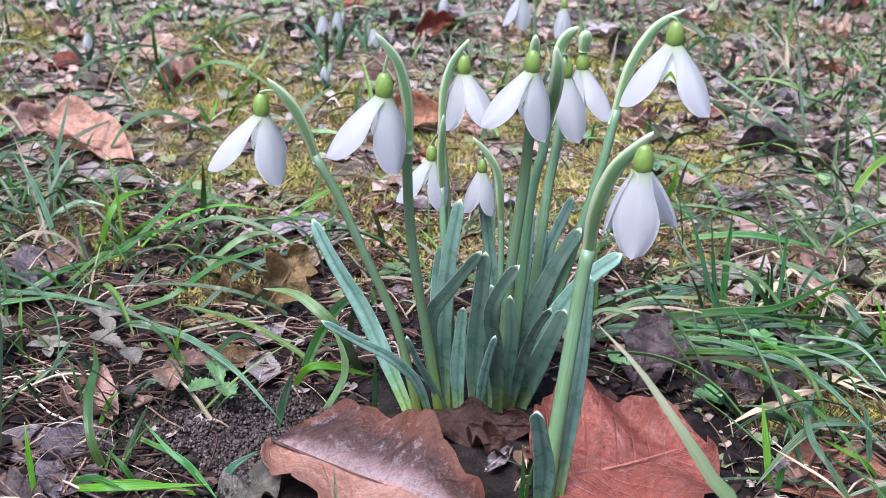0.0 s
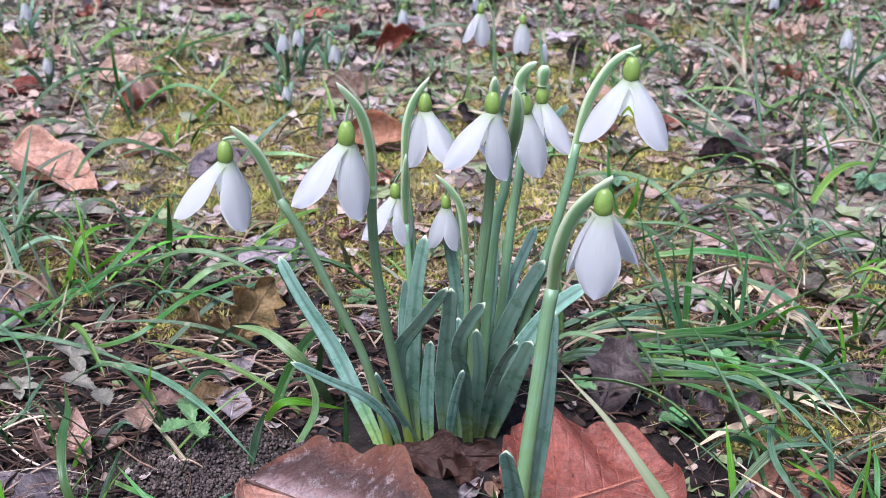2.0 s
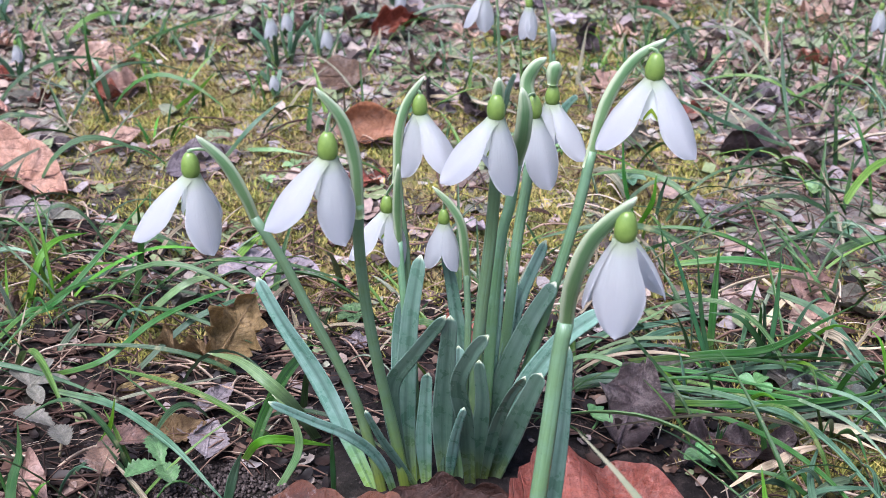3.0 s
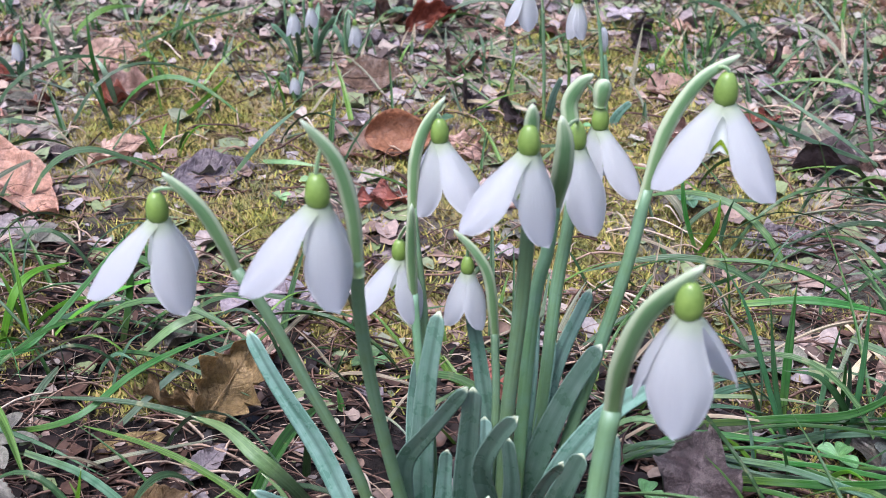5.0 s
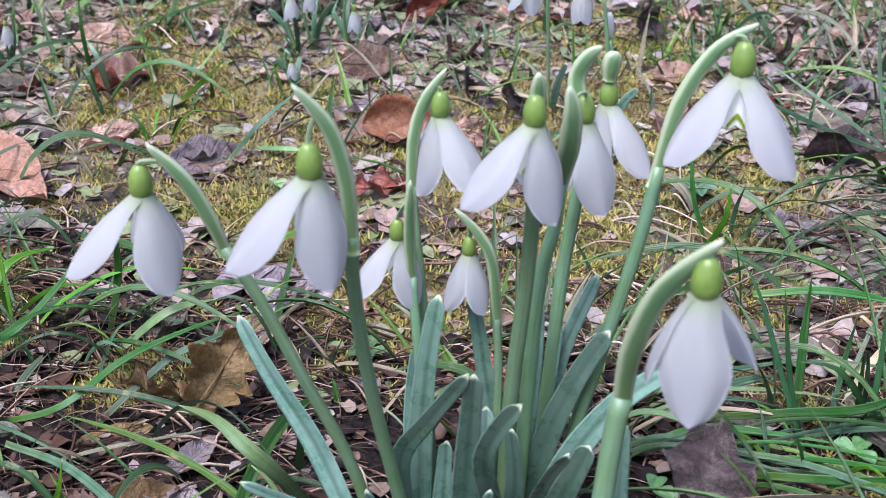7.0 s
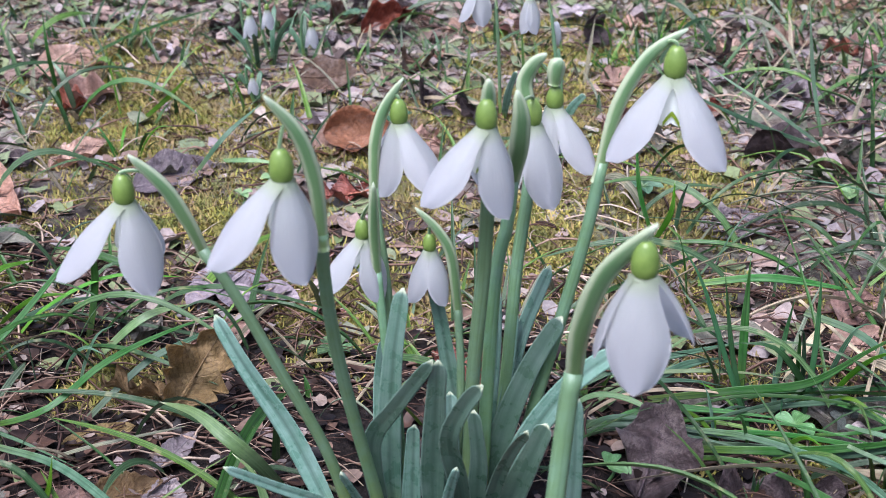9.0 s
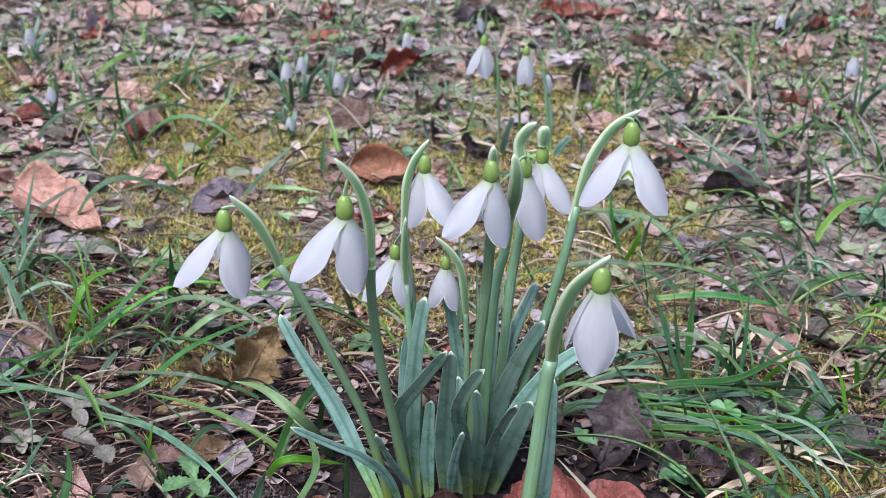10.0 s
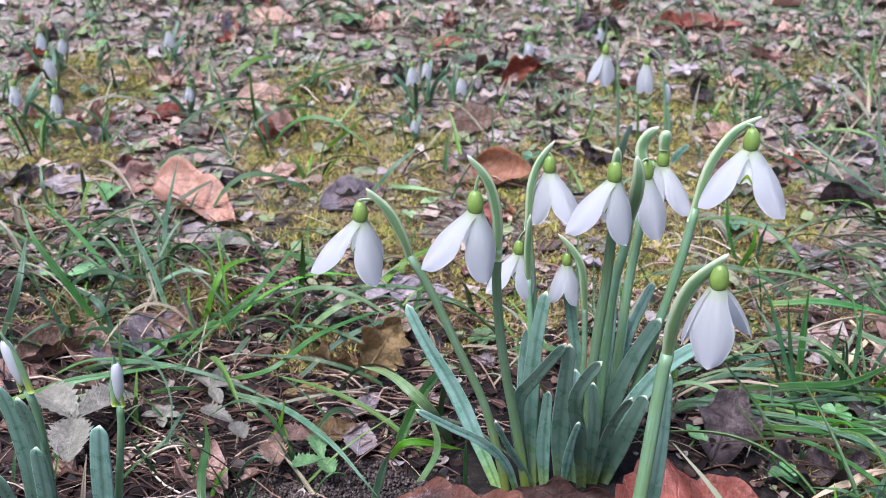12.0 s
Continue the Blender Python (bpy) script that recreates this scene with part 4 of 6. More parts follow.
grass_plant('long grey-green leaf blade lying on the soil', [
    ([(-0.1090, 0.0275, 0.0100), (-0.0850, 0.0138, 0.0130), (-0.0640, -0.0010, 0.0135), (-0.0500, -0.0118, 0.0095), (-0.0425, -0.0142, 0.0025)], 0.0025, 'blue'),
    ([(-0.1230, 0.0395, 0.0030), (-0.0986, 0.0371, 0.0100), (-0.0871, 0.0533, 0.0150), (-0.0753, 0.0698, 0.0150), (-0.0629, 0.0872, 0.0120)], 0.0022, 'grass'),
    ([(-0.0934, 0.0443, 0.0040), (-0.0797, 0.0618, 0.0100), (-0.0693, 0.0708, 0.0130), (-0.0590, 0.0847, 0.0120)], 0.0024, 'blue')])
grass_plant('upright green grass blade in litter', [
    ([(-0.1059, 0.0846, 0.0020), (-0.1036, 0.0920, 0.0180), (-0.1006, 0.0864, 0.0400)], 0.0027, 'grass'),
    ([(-0.1003, 0.0793, 0.0030), (-0.0856, 0.0823, 0.0120), (-0.0758, 0.0955, 0.0090)], 0.0031, 'pale')])
grass_plant('bright arching grass blade', [
    ([(-0.1403, 0.0743, 0.0020), (-0.1344, 0.0788, 0.0180), (-0.1309, 0.0871, 0.0220), (-0.1236, 0.0972, 0.0200)], 0.0029, 'bright'),
    ([(-0.1538, 0.0760, 0.0020), (-0.1662, 0.0868, 0.0200), (-0.1801, 0.0964, 0.0320)], 0.0027, 'blue'),
    ([(-0.1627, 0.0658, 0.0030), (-0.1856, 0.0870, 0.0140), (-0.2089, 0.1055, 0.0200), (-0.2335, 0.1206, 0.0260)], 0.0022, 'grass'),
    ([(-0.1446, 0.0512, 0.0030), (-0.1305, 0.0582, 0.0120), (-0.1229, 0.0682, 0.0120), (-0.0982, 0.0957, 0.0400)], 0.0020, 'grass')])
grass_plant('tall upright grey-green blade before a dead leaf', [
    ([(-0.1688, 0.1011, 0.0020), (-0.1701, 0.1138, 0.0220), (-0.1668, 0.1256, 0.0480)], 0.0022, 'blue')])
grass_plant('straight green grass blade over straw', [
    ([(-0.1593, 0.0366, 0.0050), (-0.1426, 0.0530, 0.0090), (-0.1227, 0.0712, 0.0090)], 0.0020, 'grass'),
    ([(-0.1658, 0.0542, 0.0020), (-0.1861, 0.0538, 0.0300), (-0.1972, 0.0571, 0.0440), (-0.2068, 0.0677, 0.0540)], 0.0031, 'grass'),
    ([(-0.1679, 0.0563, 0.0030), (-0.1751, 0.0599, 0.0140), (-0.1910, 0.0685, 0.0160)], 0.0029, 'blue')])
grass_plant('narrow green blade on bare soil', [
    ([(-0.0821, -0.0301, 0.0080), (-0.0649, -0.0403, 0.0060), (-0.0508, -0.0515, 0.0020)], 0.0020, 'grass'),
    ([(-0.0957, -0.0519, 0.0030), (-0.0796, -0.0580, 0.0070), (-0.0558, -0.0483, 0.0040)], 0.0027, 'bright')])
grass_plant('short folded grey-green blade', [
    ([(-0.0467, -0.0128, 0.0020), (-0.0428, -0.0130, 0.0140), (-0.0394, -0.0147, 0.0240)], 0.0031, 'blue'),
    ([(-0.0475, 0.0100, 0.0040), (-0.0385, 0.0052, 0.0130), (-0.0218, 0.0153, 0.0050)], 0.0029, 'bright'),
    ([(-0.0354, 0.0009, 0.0020), (-0.0282, 0.0010, 0.0140), (-0.0299, 0.0009, 0.0260), (-0.0347, 0.0008, 0.0320)], 0.0027, 'pale')])
grass_plant('broad pale green leaf blade with yellow stripes', [
    ([(-0.0281, 0.0231, 0.0030), (-0.0312, 0.0088, 0.0220), (-0.0375, 0.0059, 0.0320), (-0.0477, 0.0142, 0.0320), (-0.0603, 0.0246, 0.0260)], 0.0041, 'pale'),
    ([(-0.0186, 0.0001, 0.0020), (-0.0175, -0.0045, 0.0260)], 0.0018, 'dark')])
grass_plant('dark green grass blade leaning back', [
    ([(0.0911, 0.0636, 0.0020), (0.0814, 0.0704, 0.0220), (0.0739, 0.0774, 0.0400), (0.0663, 0.0815, 0.0500)], 0.0018, 'dark'),
    ([(0.0906, 0.0654, 0.0020), (0.0844, 0.0733, 0.0180), (0.0801, 0.0782, 0.0420)], 0.0019, 'dark'),
    ([(0.0887, 0.0803, 0.0020), (0.0884, 0.0889, 0.0200), (0.0883, 0.0926, 0.0380)], 0.0031, 'grass'),
    ([(0.1039, 0.0666, 0.0020), (0.1065, 0.0775, 0.0200), (0.1062, 0.0840, 0.0420)], 0.0019, 'dark')])
grass_plant('short dark green grass blade', [
    ([(0.0977, 0.0801, 0.0020), (0.1004, 0.0918, 0.0120), (0.1022, 0.0947, 0.0250)], 0.0019, 'dark'),
    ([(0.1127, 0.1020, 0.0160), (0.1069, 0.0937, 0.0090), (0.1004, 0.0851, 0.0030)], 0.0027, 'dry')])
grass_plant('long bright grass blade bending over', [
    ([(0.0622, 0.0694, 0.0080), (0.0854, 0.0670, 0.0110), (0.1046, 0.0700, 0.0130), (0.1201, 0.0791, 0.0180), (0.1330, 0.0866, 0.0220)], 0.0028, 'grass'),
    ([(0.0656, 0.0542, 0.0050), (0.0854, 0.0475, 0.0070), (0.1036, 0.0445, 0.0090), (0.1237, 0.0469, 0.0110), (0.1470, 0.0554, 0.0140)], 0.0034, 'blue'),
    ([(0.0683, 0.0574, 0.0070), (0.0930, 0.0518, 0.0070), (0.1147, 0.0399, 0.0060), (0.1276, 0.0298, 0.0030)], 0.0024, 'grass'),
    ([(0.0596, 0.0759, 0.0080), (0.0718, 0.0793, 0.0100), (0.0832, 0.0862, 0.0090)], 0.0027, 'blue')])
grass_plant('grey-green grass blade falling forward', [
    ([(0.1082, 0.1086, 0.0160), (0.1238, 0.0927, 0.0140), (0.1352, 0.0677, 0.0110), (0.1426, 0.0463, 0.0080)], 0.0030, 'blue'),
    ([(0.1078, 0.1220, 0.0120), (0.1298, 0.0845, 0.0080), (0.1513, 0.0873, 0.0080)], 0.0015, 'dry')])
grass_plant('flat green grass blade with an orange dry end', [
    ([(0.0780, 0.1275, 0.0120), (0.0996, 0.1268, 0.0120), (0.1264, 0.1254, 0.0100)], 0.0029, 'grass')])
grass_plant('dry pale grass blade lying low', [
    ([(0.0584, 0.0620, 0.0080), (0.0741, 0.0626, 0.0070), (0.0899, 0.0627, 0.0040)], 0.0024, 'dry')])
grass_plant('dry broad blade on the ground', [
    ([(0.0976, 0.0224, 0.0040), (0.1080, 0.0263, 0.0080), (0.1188, 0.0305, 0.0090)], 0.0031, 'dry'),
    ([(0.1109, 0.0472, 0.0220), (0.1223, 0.0170, 0.0340), (0.1318, -0.0100, 0.0340)], 0.0016, 'silver'),
    ([(0.1095, 0.0361, 0.0240), (0.1196, 0.0124, 0.0300), (0.1294, -0.0088, 0.0300)], 0.0015, 'silver')])
grass_plant('straw coloured flat grass blade', [
    ([(0.1142, 0.0475, 0.0070), (0.1256, 0.0419, 0.0070), (0.1433, 0.0370, 0.0050)], 0.0024, 'dry')])
grass_plant('bright green upright blades of grass', [
    ([(0.0647, 0.1690, 0.0020), (0.0700, 0.1632, 0.0140), (0.0705, 0.1631, 0.0260)], 0.0023, 'bright'),
    ([(0.0663, 0.1693, 0.0020), (0.0596, 0.1688, 0.0180), (0.0570, 0.1704, 0.0380)], 0.0018, 'grass'),
    ([(0.0722, 0.1703, 0.0020), (0.0736, 0.1722, 0.0120), (0.0755, 0.1699, 0.0220)], 0.0018, 'blue')])
grass_plant('long grey-green grass blade arching sideways', [
    ([(0.1366, 0.2430, 0.0040), (0.1037, 0.2310, 0.0160), (0.0677, 0.2212, 0.0360)], 0.0020, 'blue'),
    ([(0.1363, 0.2401, 0.0040), (0.1099, 0.2243, 0.0240), (0.0781, 0.2265, 0.0440)], 0.0016, 'silver'),
    ([(0.1324, 0.2532, 0.0030), (0.1254, 0.2528, 0.0260), (0.1195, 0.2487, 0.0580)], 0.0018, 'silver')])
grass_plant('upright green grass blade on mossy litter', [
    ([(-0.1811, 0.2537, 0.0020), (-0.1807, 0.2477, 0.0260), (-0.1816, 0.2505, 0.0440)], 0.0020, 'grass'),
    ([(-0.1747, 0.2526, 0.0030), (-0.1753, 0.2463, 0.0180), (-0.1820, 0.2508, 0.0240)], 0.0031, 'silver'),
    ([(-0.1547, 0.2514, 0.0020), (-0.1589, 0.2572, 0.0160), (-0.1615, 0.2594, 0.0300)], 0.0012, 'bright')])
grass_plant('green leaf blade leaning in moss', [
    ([(-0.1073, 0.1986, 0.0030), (-0.0950, 0.2047, 0.0140), (-0.0835, 0.2188, 0.0220)], 0.0023, 'blue'),
    ([(-0.1034, 0.2137, 0.0030), (-0.0842, 0.2022, 0.0060), (-0.0695, 0.2010, 0.0050)], 0.0023, 'pale')])
grass_plant('bright grass blade on moss', [
    ([(-0.1464, 0.2461, 0.0020), (-0.1305, 0.2436, 0.0120), (-0.1207, 0.2430, 0.0220)], 0.0023, 'bright')])
grass_plant('grey-green blade leaning across the litter', [
    ([(-0.2140, 0.0489, 0.0040), (-0.2016, 0.0487, 0.0260), (-0.2057, 0.0667, 0.0380)], 0.0034, 'blue')])
grass_plant('upright pale blade at the litter edge', [
    ([(-0.2477, 0.1549, 0.0020), (-0.2459, 0.1486, 0.0140), (-0.2471, 0.1519, 0.0260)], 0.0023, 'silver')])
grass_plant('green flat grass blades over straw', [
    ([(-0.1927, 0.0112, 0.0050), (-0.1620, 0.0218, 0.0090), (-0.1300, 0.0392, 0.0090)], 0.0024, 'grass')])
grass_plant('withered whitish blade bent over the dead leaf', [
    ([(0.1000, -0.1100, 0.0000), (0.0808, -0.0961, 0.0537), (0.0742, -0.0941, 0.0632), (0.0659, -0.0901, 0.0731), (0.0565, -0.0821, 0.0810), (0.0465, -0.0741, 0.0864)], 0.0042, 'withered')])
grass_plant('two long ribbed grass blades lying across the litter', [
    ([(0.0691, 0.0555, 0.0100), (0.0842, 0.0472, 0.0120), (0.0988, 0.0408, 0.0130), (0.1099, 0.0340, 0.0140), (0.1182, 0.0195, 0.0160), (0.1257, -0.0014, 0.0180), (0.1297, -0.0107, 0.0180)], 0.0021, 'blue'),
    ([(0.0725, 0.0490, 0.0080), (0.0843, 0.0425, 0.0100), (0.0991, 0.0427, 0.0110), (0.1109, 0.0440, 0.0120), (0.1251, 0.0472, 0.0130), (0.1382, 0.0534, 0.0140)], 0.0027, 'grass'),
    ([(0.0997, 0.0609, 0.0080), (0.1121, 0.0550, 0.0100), (0.1231, 0.0589, 0.0100), (0.1410, 0.0662, 0.0120)], 0.0012, 'grass')])
grass_plant('dry tan and pinkish grass blades on dark litter', [
    ([(0.1157, 0.0397, 0.0030), (0.1000, 0.0212, 0.0070), (0.0878, 0.0109, 0.0050)], 0.0027, 'dry'),
    ([(0.1111, 0.0518, 0.0050), (0.1219, 0.0418, 0.0070), (0.1357, 0.0341, 0.0060)], 0.0017, 'dry'),
    ([(0.1238, -0.0188, 0.0060), (0.1149, -0.0209, 0.0120), (0.1063, -0.0143, 0.0130), (0.0977, -0.0038, 0.0110)], 0.0009, 'dry')])
grass_plant('upright bright green blade with a curled neighbour', [
    ([(0.1010, -0.0140, 0.0010), (0.0980, -0.0080, 0.0120), (0.0954, -0.0003, 0.0240)], 0.0027, 'bright'),
    ([(0.1023, -0.0137, 0.0010), (0.1026, -0.0129, 0.0080), (0.1037, -0.0168, 0.0120)], 0.0022, 'grass')])
grass_plant('curved grey-green ribbed blade at the near edge', [
    ([(0.1249, -0.0143, 0.0030), (0.1162, -0.0105, 0.0100), (0.1113, -0.0020, 0.0130), (0.1108, 0.0108, 0.0140), (0.1168, 0.0321, 0.0100)], 0.0023, 'blue'),
    ([(0.1032, 0.0024, 0.0060), (0.1111, 0.0069, 0.0100), (0.1215, 0.0100, 0.0110), (0.1341, 0.0116, 0.0100)], 0.0017, 'blue'),
    ([(0.1337, -0.0001, 0.0040), (0.1274, -0.0022, 0.0080), (0.1212, -0.0005, 0.0100), (0.1150, 0.0080, 0.0080)], 0.0015, 'bright'),
    ([(0.1396, 0.0617, 0.0040), (0.1323, 0.0603, 0.0140), (0.1254, 0.0655, 0.0200)], 0.0027, 'blue')])
grass_plant('broad green blade bowed over grey-purple leaves', [
    ([(-0.0866, -0.0431, 0.0020), (-0.0903, -0.0437, 0.0080), (-0.0933, -0.0394, 0.0140), (-0.0967, -0.0295, 0.0180), (-0.0994, -0.0183, 0.0190), (-0.1078, -0.0011, 0.0160)], 0.0037, 'grass'),
    ([(-0.0767, -0.0457, 0.0020), (-0.0807, -0.0460, 0.0060), (-0.0872, -0.0420, 0.0090)], 0.0020, 'grass')])
grass_plant('narrow green blades crossing bare soil', [
    ([(-0.0558, -0.0448, 0.0020), (-0.0626, -0.0434, 0.0060), (-0.0692, -0.0407, 0.0090), (-0.0798, -0.0325, 0.0120)], 0.0018, 'grass'),
    ([(-0.0549, -0.0434, 0.0010), (-0.0510, -0.0411, 0.0060), (-0.0446, -0.0356, 0.0090)], 0.0026, 'blue'),
    ([(-0.0565, -0.0450, 0.0020), (-0.0716, -0.0508, 0.0050), (-0.0826, -0.0538, 0.0060), (-0.0950, -0.0509, 0.0040)], 0.0019, 'bright')])
grass_plant('short bright grass shoots among strawberry leaves', [
    ([(-0.0986, -0.0235, 0.0020), (-0.0951, -0.0210, 0.0080), (-0.0922, -0.0180, 0.0100)], 0.0020, 'bright'),
    ([(-0.0916, 0.0060, 0.0030), (-0.0833, 0.0032, 0.0120), (-0.0802, 0.0036, 0.0240)], 0.0021, 'bright'),
    ([(-0.1248, -0.0039, 0.0030), (-0.1207, 0.0015, 0.0090), (-0.1197, 0.0138, 0.0100)], 0.0014, 'blue')])
grass_plant('long thin grass blades lying over dead stems', [
    ([(-0.1860, 0.0089, 0.0080), (-0.1687, 0.0154, 0.0110), (-0.1521, 0.0233, 0.0120), (-0.1273, 0.0367, 0.0100)], 0.0014, 'grass'),
    ([(-0.1778, 0.0074, 0.0060), (-0.1621, 0.0111, 0.0080), (-0.1516, 0.0188, 0.0070)], 0.0015, 'pale'),
    ([(-0.1401, 0.0254, 0.0080), (-0.1277, 0.0236, 0.0090), (-0.1195, 0.0282, 0.0060)], 0.0017, 'grass'),
    ([(-0.1691, 0.0340, 0.0050), (-0.1533, 0.0369, 0.0060), (-0.1403, 0.0428, 0.0040)], 0.0012, 'dry')])


def lying_sheaf(label, number, x0, x1, y0, y1, slant, kinds, seed):
    """Long grass blades that lie side by side, nearly flat on the litter."""
    rnd = random.Random(seed)
    blades = []
    for _ in range(number):
        x, y = rnd.uniform(x0, x0 + 0.35 * (x1 - x0)), rnd.uniform(y0, y1)
        ln, up = rnd.uniform(0.55, 1.0) * (x1 - x0), rnd.uniform(0.003, 0.009)
        a, bend = slant + rnd.gauss(0, 0.18), rnd.gauss(0, 0.35)
        pts = []
        for k in range(5):
            t = k / 4
            pts.append((x + ln * t * math.cos(a + bend * t), y + ln * t * math.sin(a + bend * t), 0.0015 + up * math.sin(math.pi * min(1, t * 0.9 + 0.1)) + 0.004 * t))
        blades.append((pts, rnd.uniform(0.0010, 0.0020), rnd.choice(kinds)))
    return grass_plant(label, blades)


lying_sheaf('long green grass blades lying flat beside the flowers', 5, 0.047, 0.150, 0.046, 0.066, 0.06, ('blue', 'grass', 'dark', 'grass'), 3)
lying_sheaf('matted pale dry and green grass blades beside stems', 9, 0.034, 0.098, 0.050, 0.078, 0.06, ('dry', 'blue', 'pale', 'dry', 'blue'), 7)
grass_plant('broad ribbed grass blades lying beside the flower stems', [
    ([(0.0375, 0.0587, 0.0040), (0.0560, 0.0555, 0.0060), (0.0780, 0.0535, 0.0060), (0.0990, 0.0520, 0.0050)], 0.0030, 'blue'),
    ([(0.0343, 0.0696, 0.0040), (0.0530, 0.0800, 0.0060), (0.0733, 0.0906, 0.0060), (0.0916, 0.1005, 0.0050)], 0.0026, 'blue'),
    ([(0.0397, 0.0499, 0.0040), (0.0601, 0.0599, 0.0070), (0.0790, 0.0620, 0.0070), (0.0998, 0.0629, 0.0050)], 0.0022, 'grass')])
grass_plant('small green shoots between two dead leaves', [
    ([(0.0300, -0.0340, 0.0000), (0.0306, -0.0335, 0.0090), (0.0298, -0.0330, 0.0190)], 0.0016, 'grass'),
    ([(0.0310, -0.0330, 0.0000), (0.0322, -0.0300, 0.0070), (0.0330, -0.0280, 0.0120)], 0.0012, 'grass'),
    ([(0.0290, -0.0180, 0.0000), (0.0300, -0.0200, 0.0050), (0.0310, -0.0250, 0.0060)], 0.0009, 'dry'),
    ([(0.0270, -0.0260, 0.0000), (0.0295, -0.0270, 0.0045), (0.0320, -0.0235, 0.0040)], 0.0008, 'dry')])
grass_plant('tiny green sprout with pale tips in the litter', [
    ([(0.0890, 0.0370, 0.0000), (0.0886, 0.0368, 0.0040), (0.0882, 0.0364, 0.0085)], 0.0018, 'blue'),
    ([(0.0898, 0.0372, 0.0000), (0.0903, 0.0370, 0.0040), (0.0908, 0.0366, 0.0078)], 0.0016, 'blue'),
    ([(0.0894, 0.0365, 0.0000), (0.0894, 0.0362, 0.0040), (0.0895, 0.0358, 0.0070)], 0.0016, 'grass')])
lying_sheaf('flattened grey-green and dry grass blades on litter', 3, 0.070, 0.165, 0.064, 0.082, -0.10, ('blue', 'grass', 'dark'), 4)
lying_sheaf('dark grass blades lying across dead stems', 6, -0.205, -0.110, 0.030, 0.052, 0.12, ('grass', 'blue', 'dark'), 5)


# ---- dead leaves ----
def leaf_mesh(length, width, kind, seed, curl=0.25, roll=0.2, wave=0.06, teeth=0, torn=0.0, fold=0.15, point=1.0, deep=0.20, full=0.72, rows=26):
    """A withered leaf round its own middle, along x: midrib fold, curled ends, rolled and wavy rims."""
    rnd = random.Random(seed)
    bm = bmesh.new()
    uvl = bm.loops.layers.uv.verify()
    n, m = rows, 16
    ph = [rnd.uniform(0, 6.28) for _ in range(6)]
    grid = []
    for k in range(n + 1):
        s = k / n
        prof = max(0.0, math.sin(math.pi * s ** 0.92)) ** full * (1 - 0.18 * s * point)
        row = []
        for i in range(m + 1):
            u = 2 * i / m - 1
            rim = prof * (1 + 0.05 * math.sin(14 * s + ph[0] * (1 if u > 0 else 2)) * abs(u))
            if teeth:
                rim *= 1 - deep * abs(u) ** 3 * abs(((s * teeth) % 1.0) - 0.35)
            if torn:
                rim *= 1 - torn * abs(u) * max(0.0, noise.noise((s * 4 + seed, 2.0 * (1 if u > 0 else -1), 0.4)) * 2.2)
            x = (s - 0.5) * length + 0.12 * abs(u) * length * prof * (0.5 - s) * 0.4
            y = 0.5 * width * rim * u
            au = abs(u)
            z = fold * abs(y) + roll * width * au ** 3 * prof * (0.6 + 0.5 * math.sin(3 * s + ph[1] + (2 if u > 0 else 0)))
            z += curl * length * (s - 0.5) ** 2 * (1 + 0.5 * math.sin(ph[2]))
            z += wave * width * au * math.sin(16 * s + ph[3] + u) * 0.5 + wave * width * 0.5 * noise.noise((x * 60 + seed, y * 60, 0.5))
            row.append(bm.verts.new((x, y, z)))
        grid.append(row)
    for k in range(n):
        for i in range(m):
            f = bm.faces.new((grid[k][i], grid[k][i + 1], grid[k + 1][i + 1], grid[k + 1][i]))
            for lo, (p, q) in zip(f.loops, ((i, k), (i + 1, k), (i + 1, k + 1), (i, k + 1))):
                lo[uvl].uv = (p / m, q / n)
    bmesh.ops.solidify(bm, geom=bm.faces[:], thickness=0.00035)
    return finish(bm, "dead_leaf", DEAD[kind])


def leaf_rib(length, width, seed, curl, w):
    """The raised midrib, which thins out towards the tip."""
    rnd = random.Random(seed)
    ph = [rnd.uniform(0, 6.28) for _ in range(6)]
    pts = []
    for k in range(7):
        s = 0.01 + 0.93 * k / 6
        pts.append(((s - 0.5) * length, 0.0, 0.0002 + curl * length * (s - 0.5) ** 2 * (1 + 0.5 * math.sin(ph[2]))))
    return tube(pts, w * 1.2, w * 0.35, 16, 6)


def rest(ob, x, y, turn, rx=0.0, ry=0.0, lift=0.0):
    """Lays a mesh object on the ground at x, y, turned and tilted."""
    r = Euler((radians(rx), radians(ry), radians(turn))).to_matrix()
    co = [r @ v.co for v in ob.data.vertices][::7]
    lows = sorted(c.z - hgt(x + c.x, y + c.y) for c in co)
    dz = lows[len(lows) // 12]
    ob.matrix_world = Matrix.LocRotScale((x, y, lift - dz + 0.0005), r.to_quaternion(), None)
    return ob


def dead_leaf(label, x, y, length, width, turn, kind, rx=0, ry=0, lift=0.0, name="dead_leaf", **shape):
    seed = int(1000 * abs(x) + 7777 * abs(y)) % 9973
    ob = rest(new("blade", leaf_mesh(length, width, kind, seed, **shape)), x, y, turn, rx, ry, lift)
    top = tagged(new(name), label, "dead leaf", "fallen leaves")
    top.empty_display_size = 0.01
    top.matrix_world = ob.matrix_world
    ob.matrix_world = Matrix()
    ob.parent = top
    rib = leaf_rib(length, width, seed, shape.get("curl", 0.25), 0.0009 if length > 0.03 else 0.0007)
    spine = new("midrib", finish(rib, "midrib", DEAD["umber" if kind == "red" else kind]))
    spine.parent = top
    return top


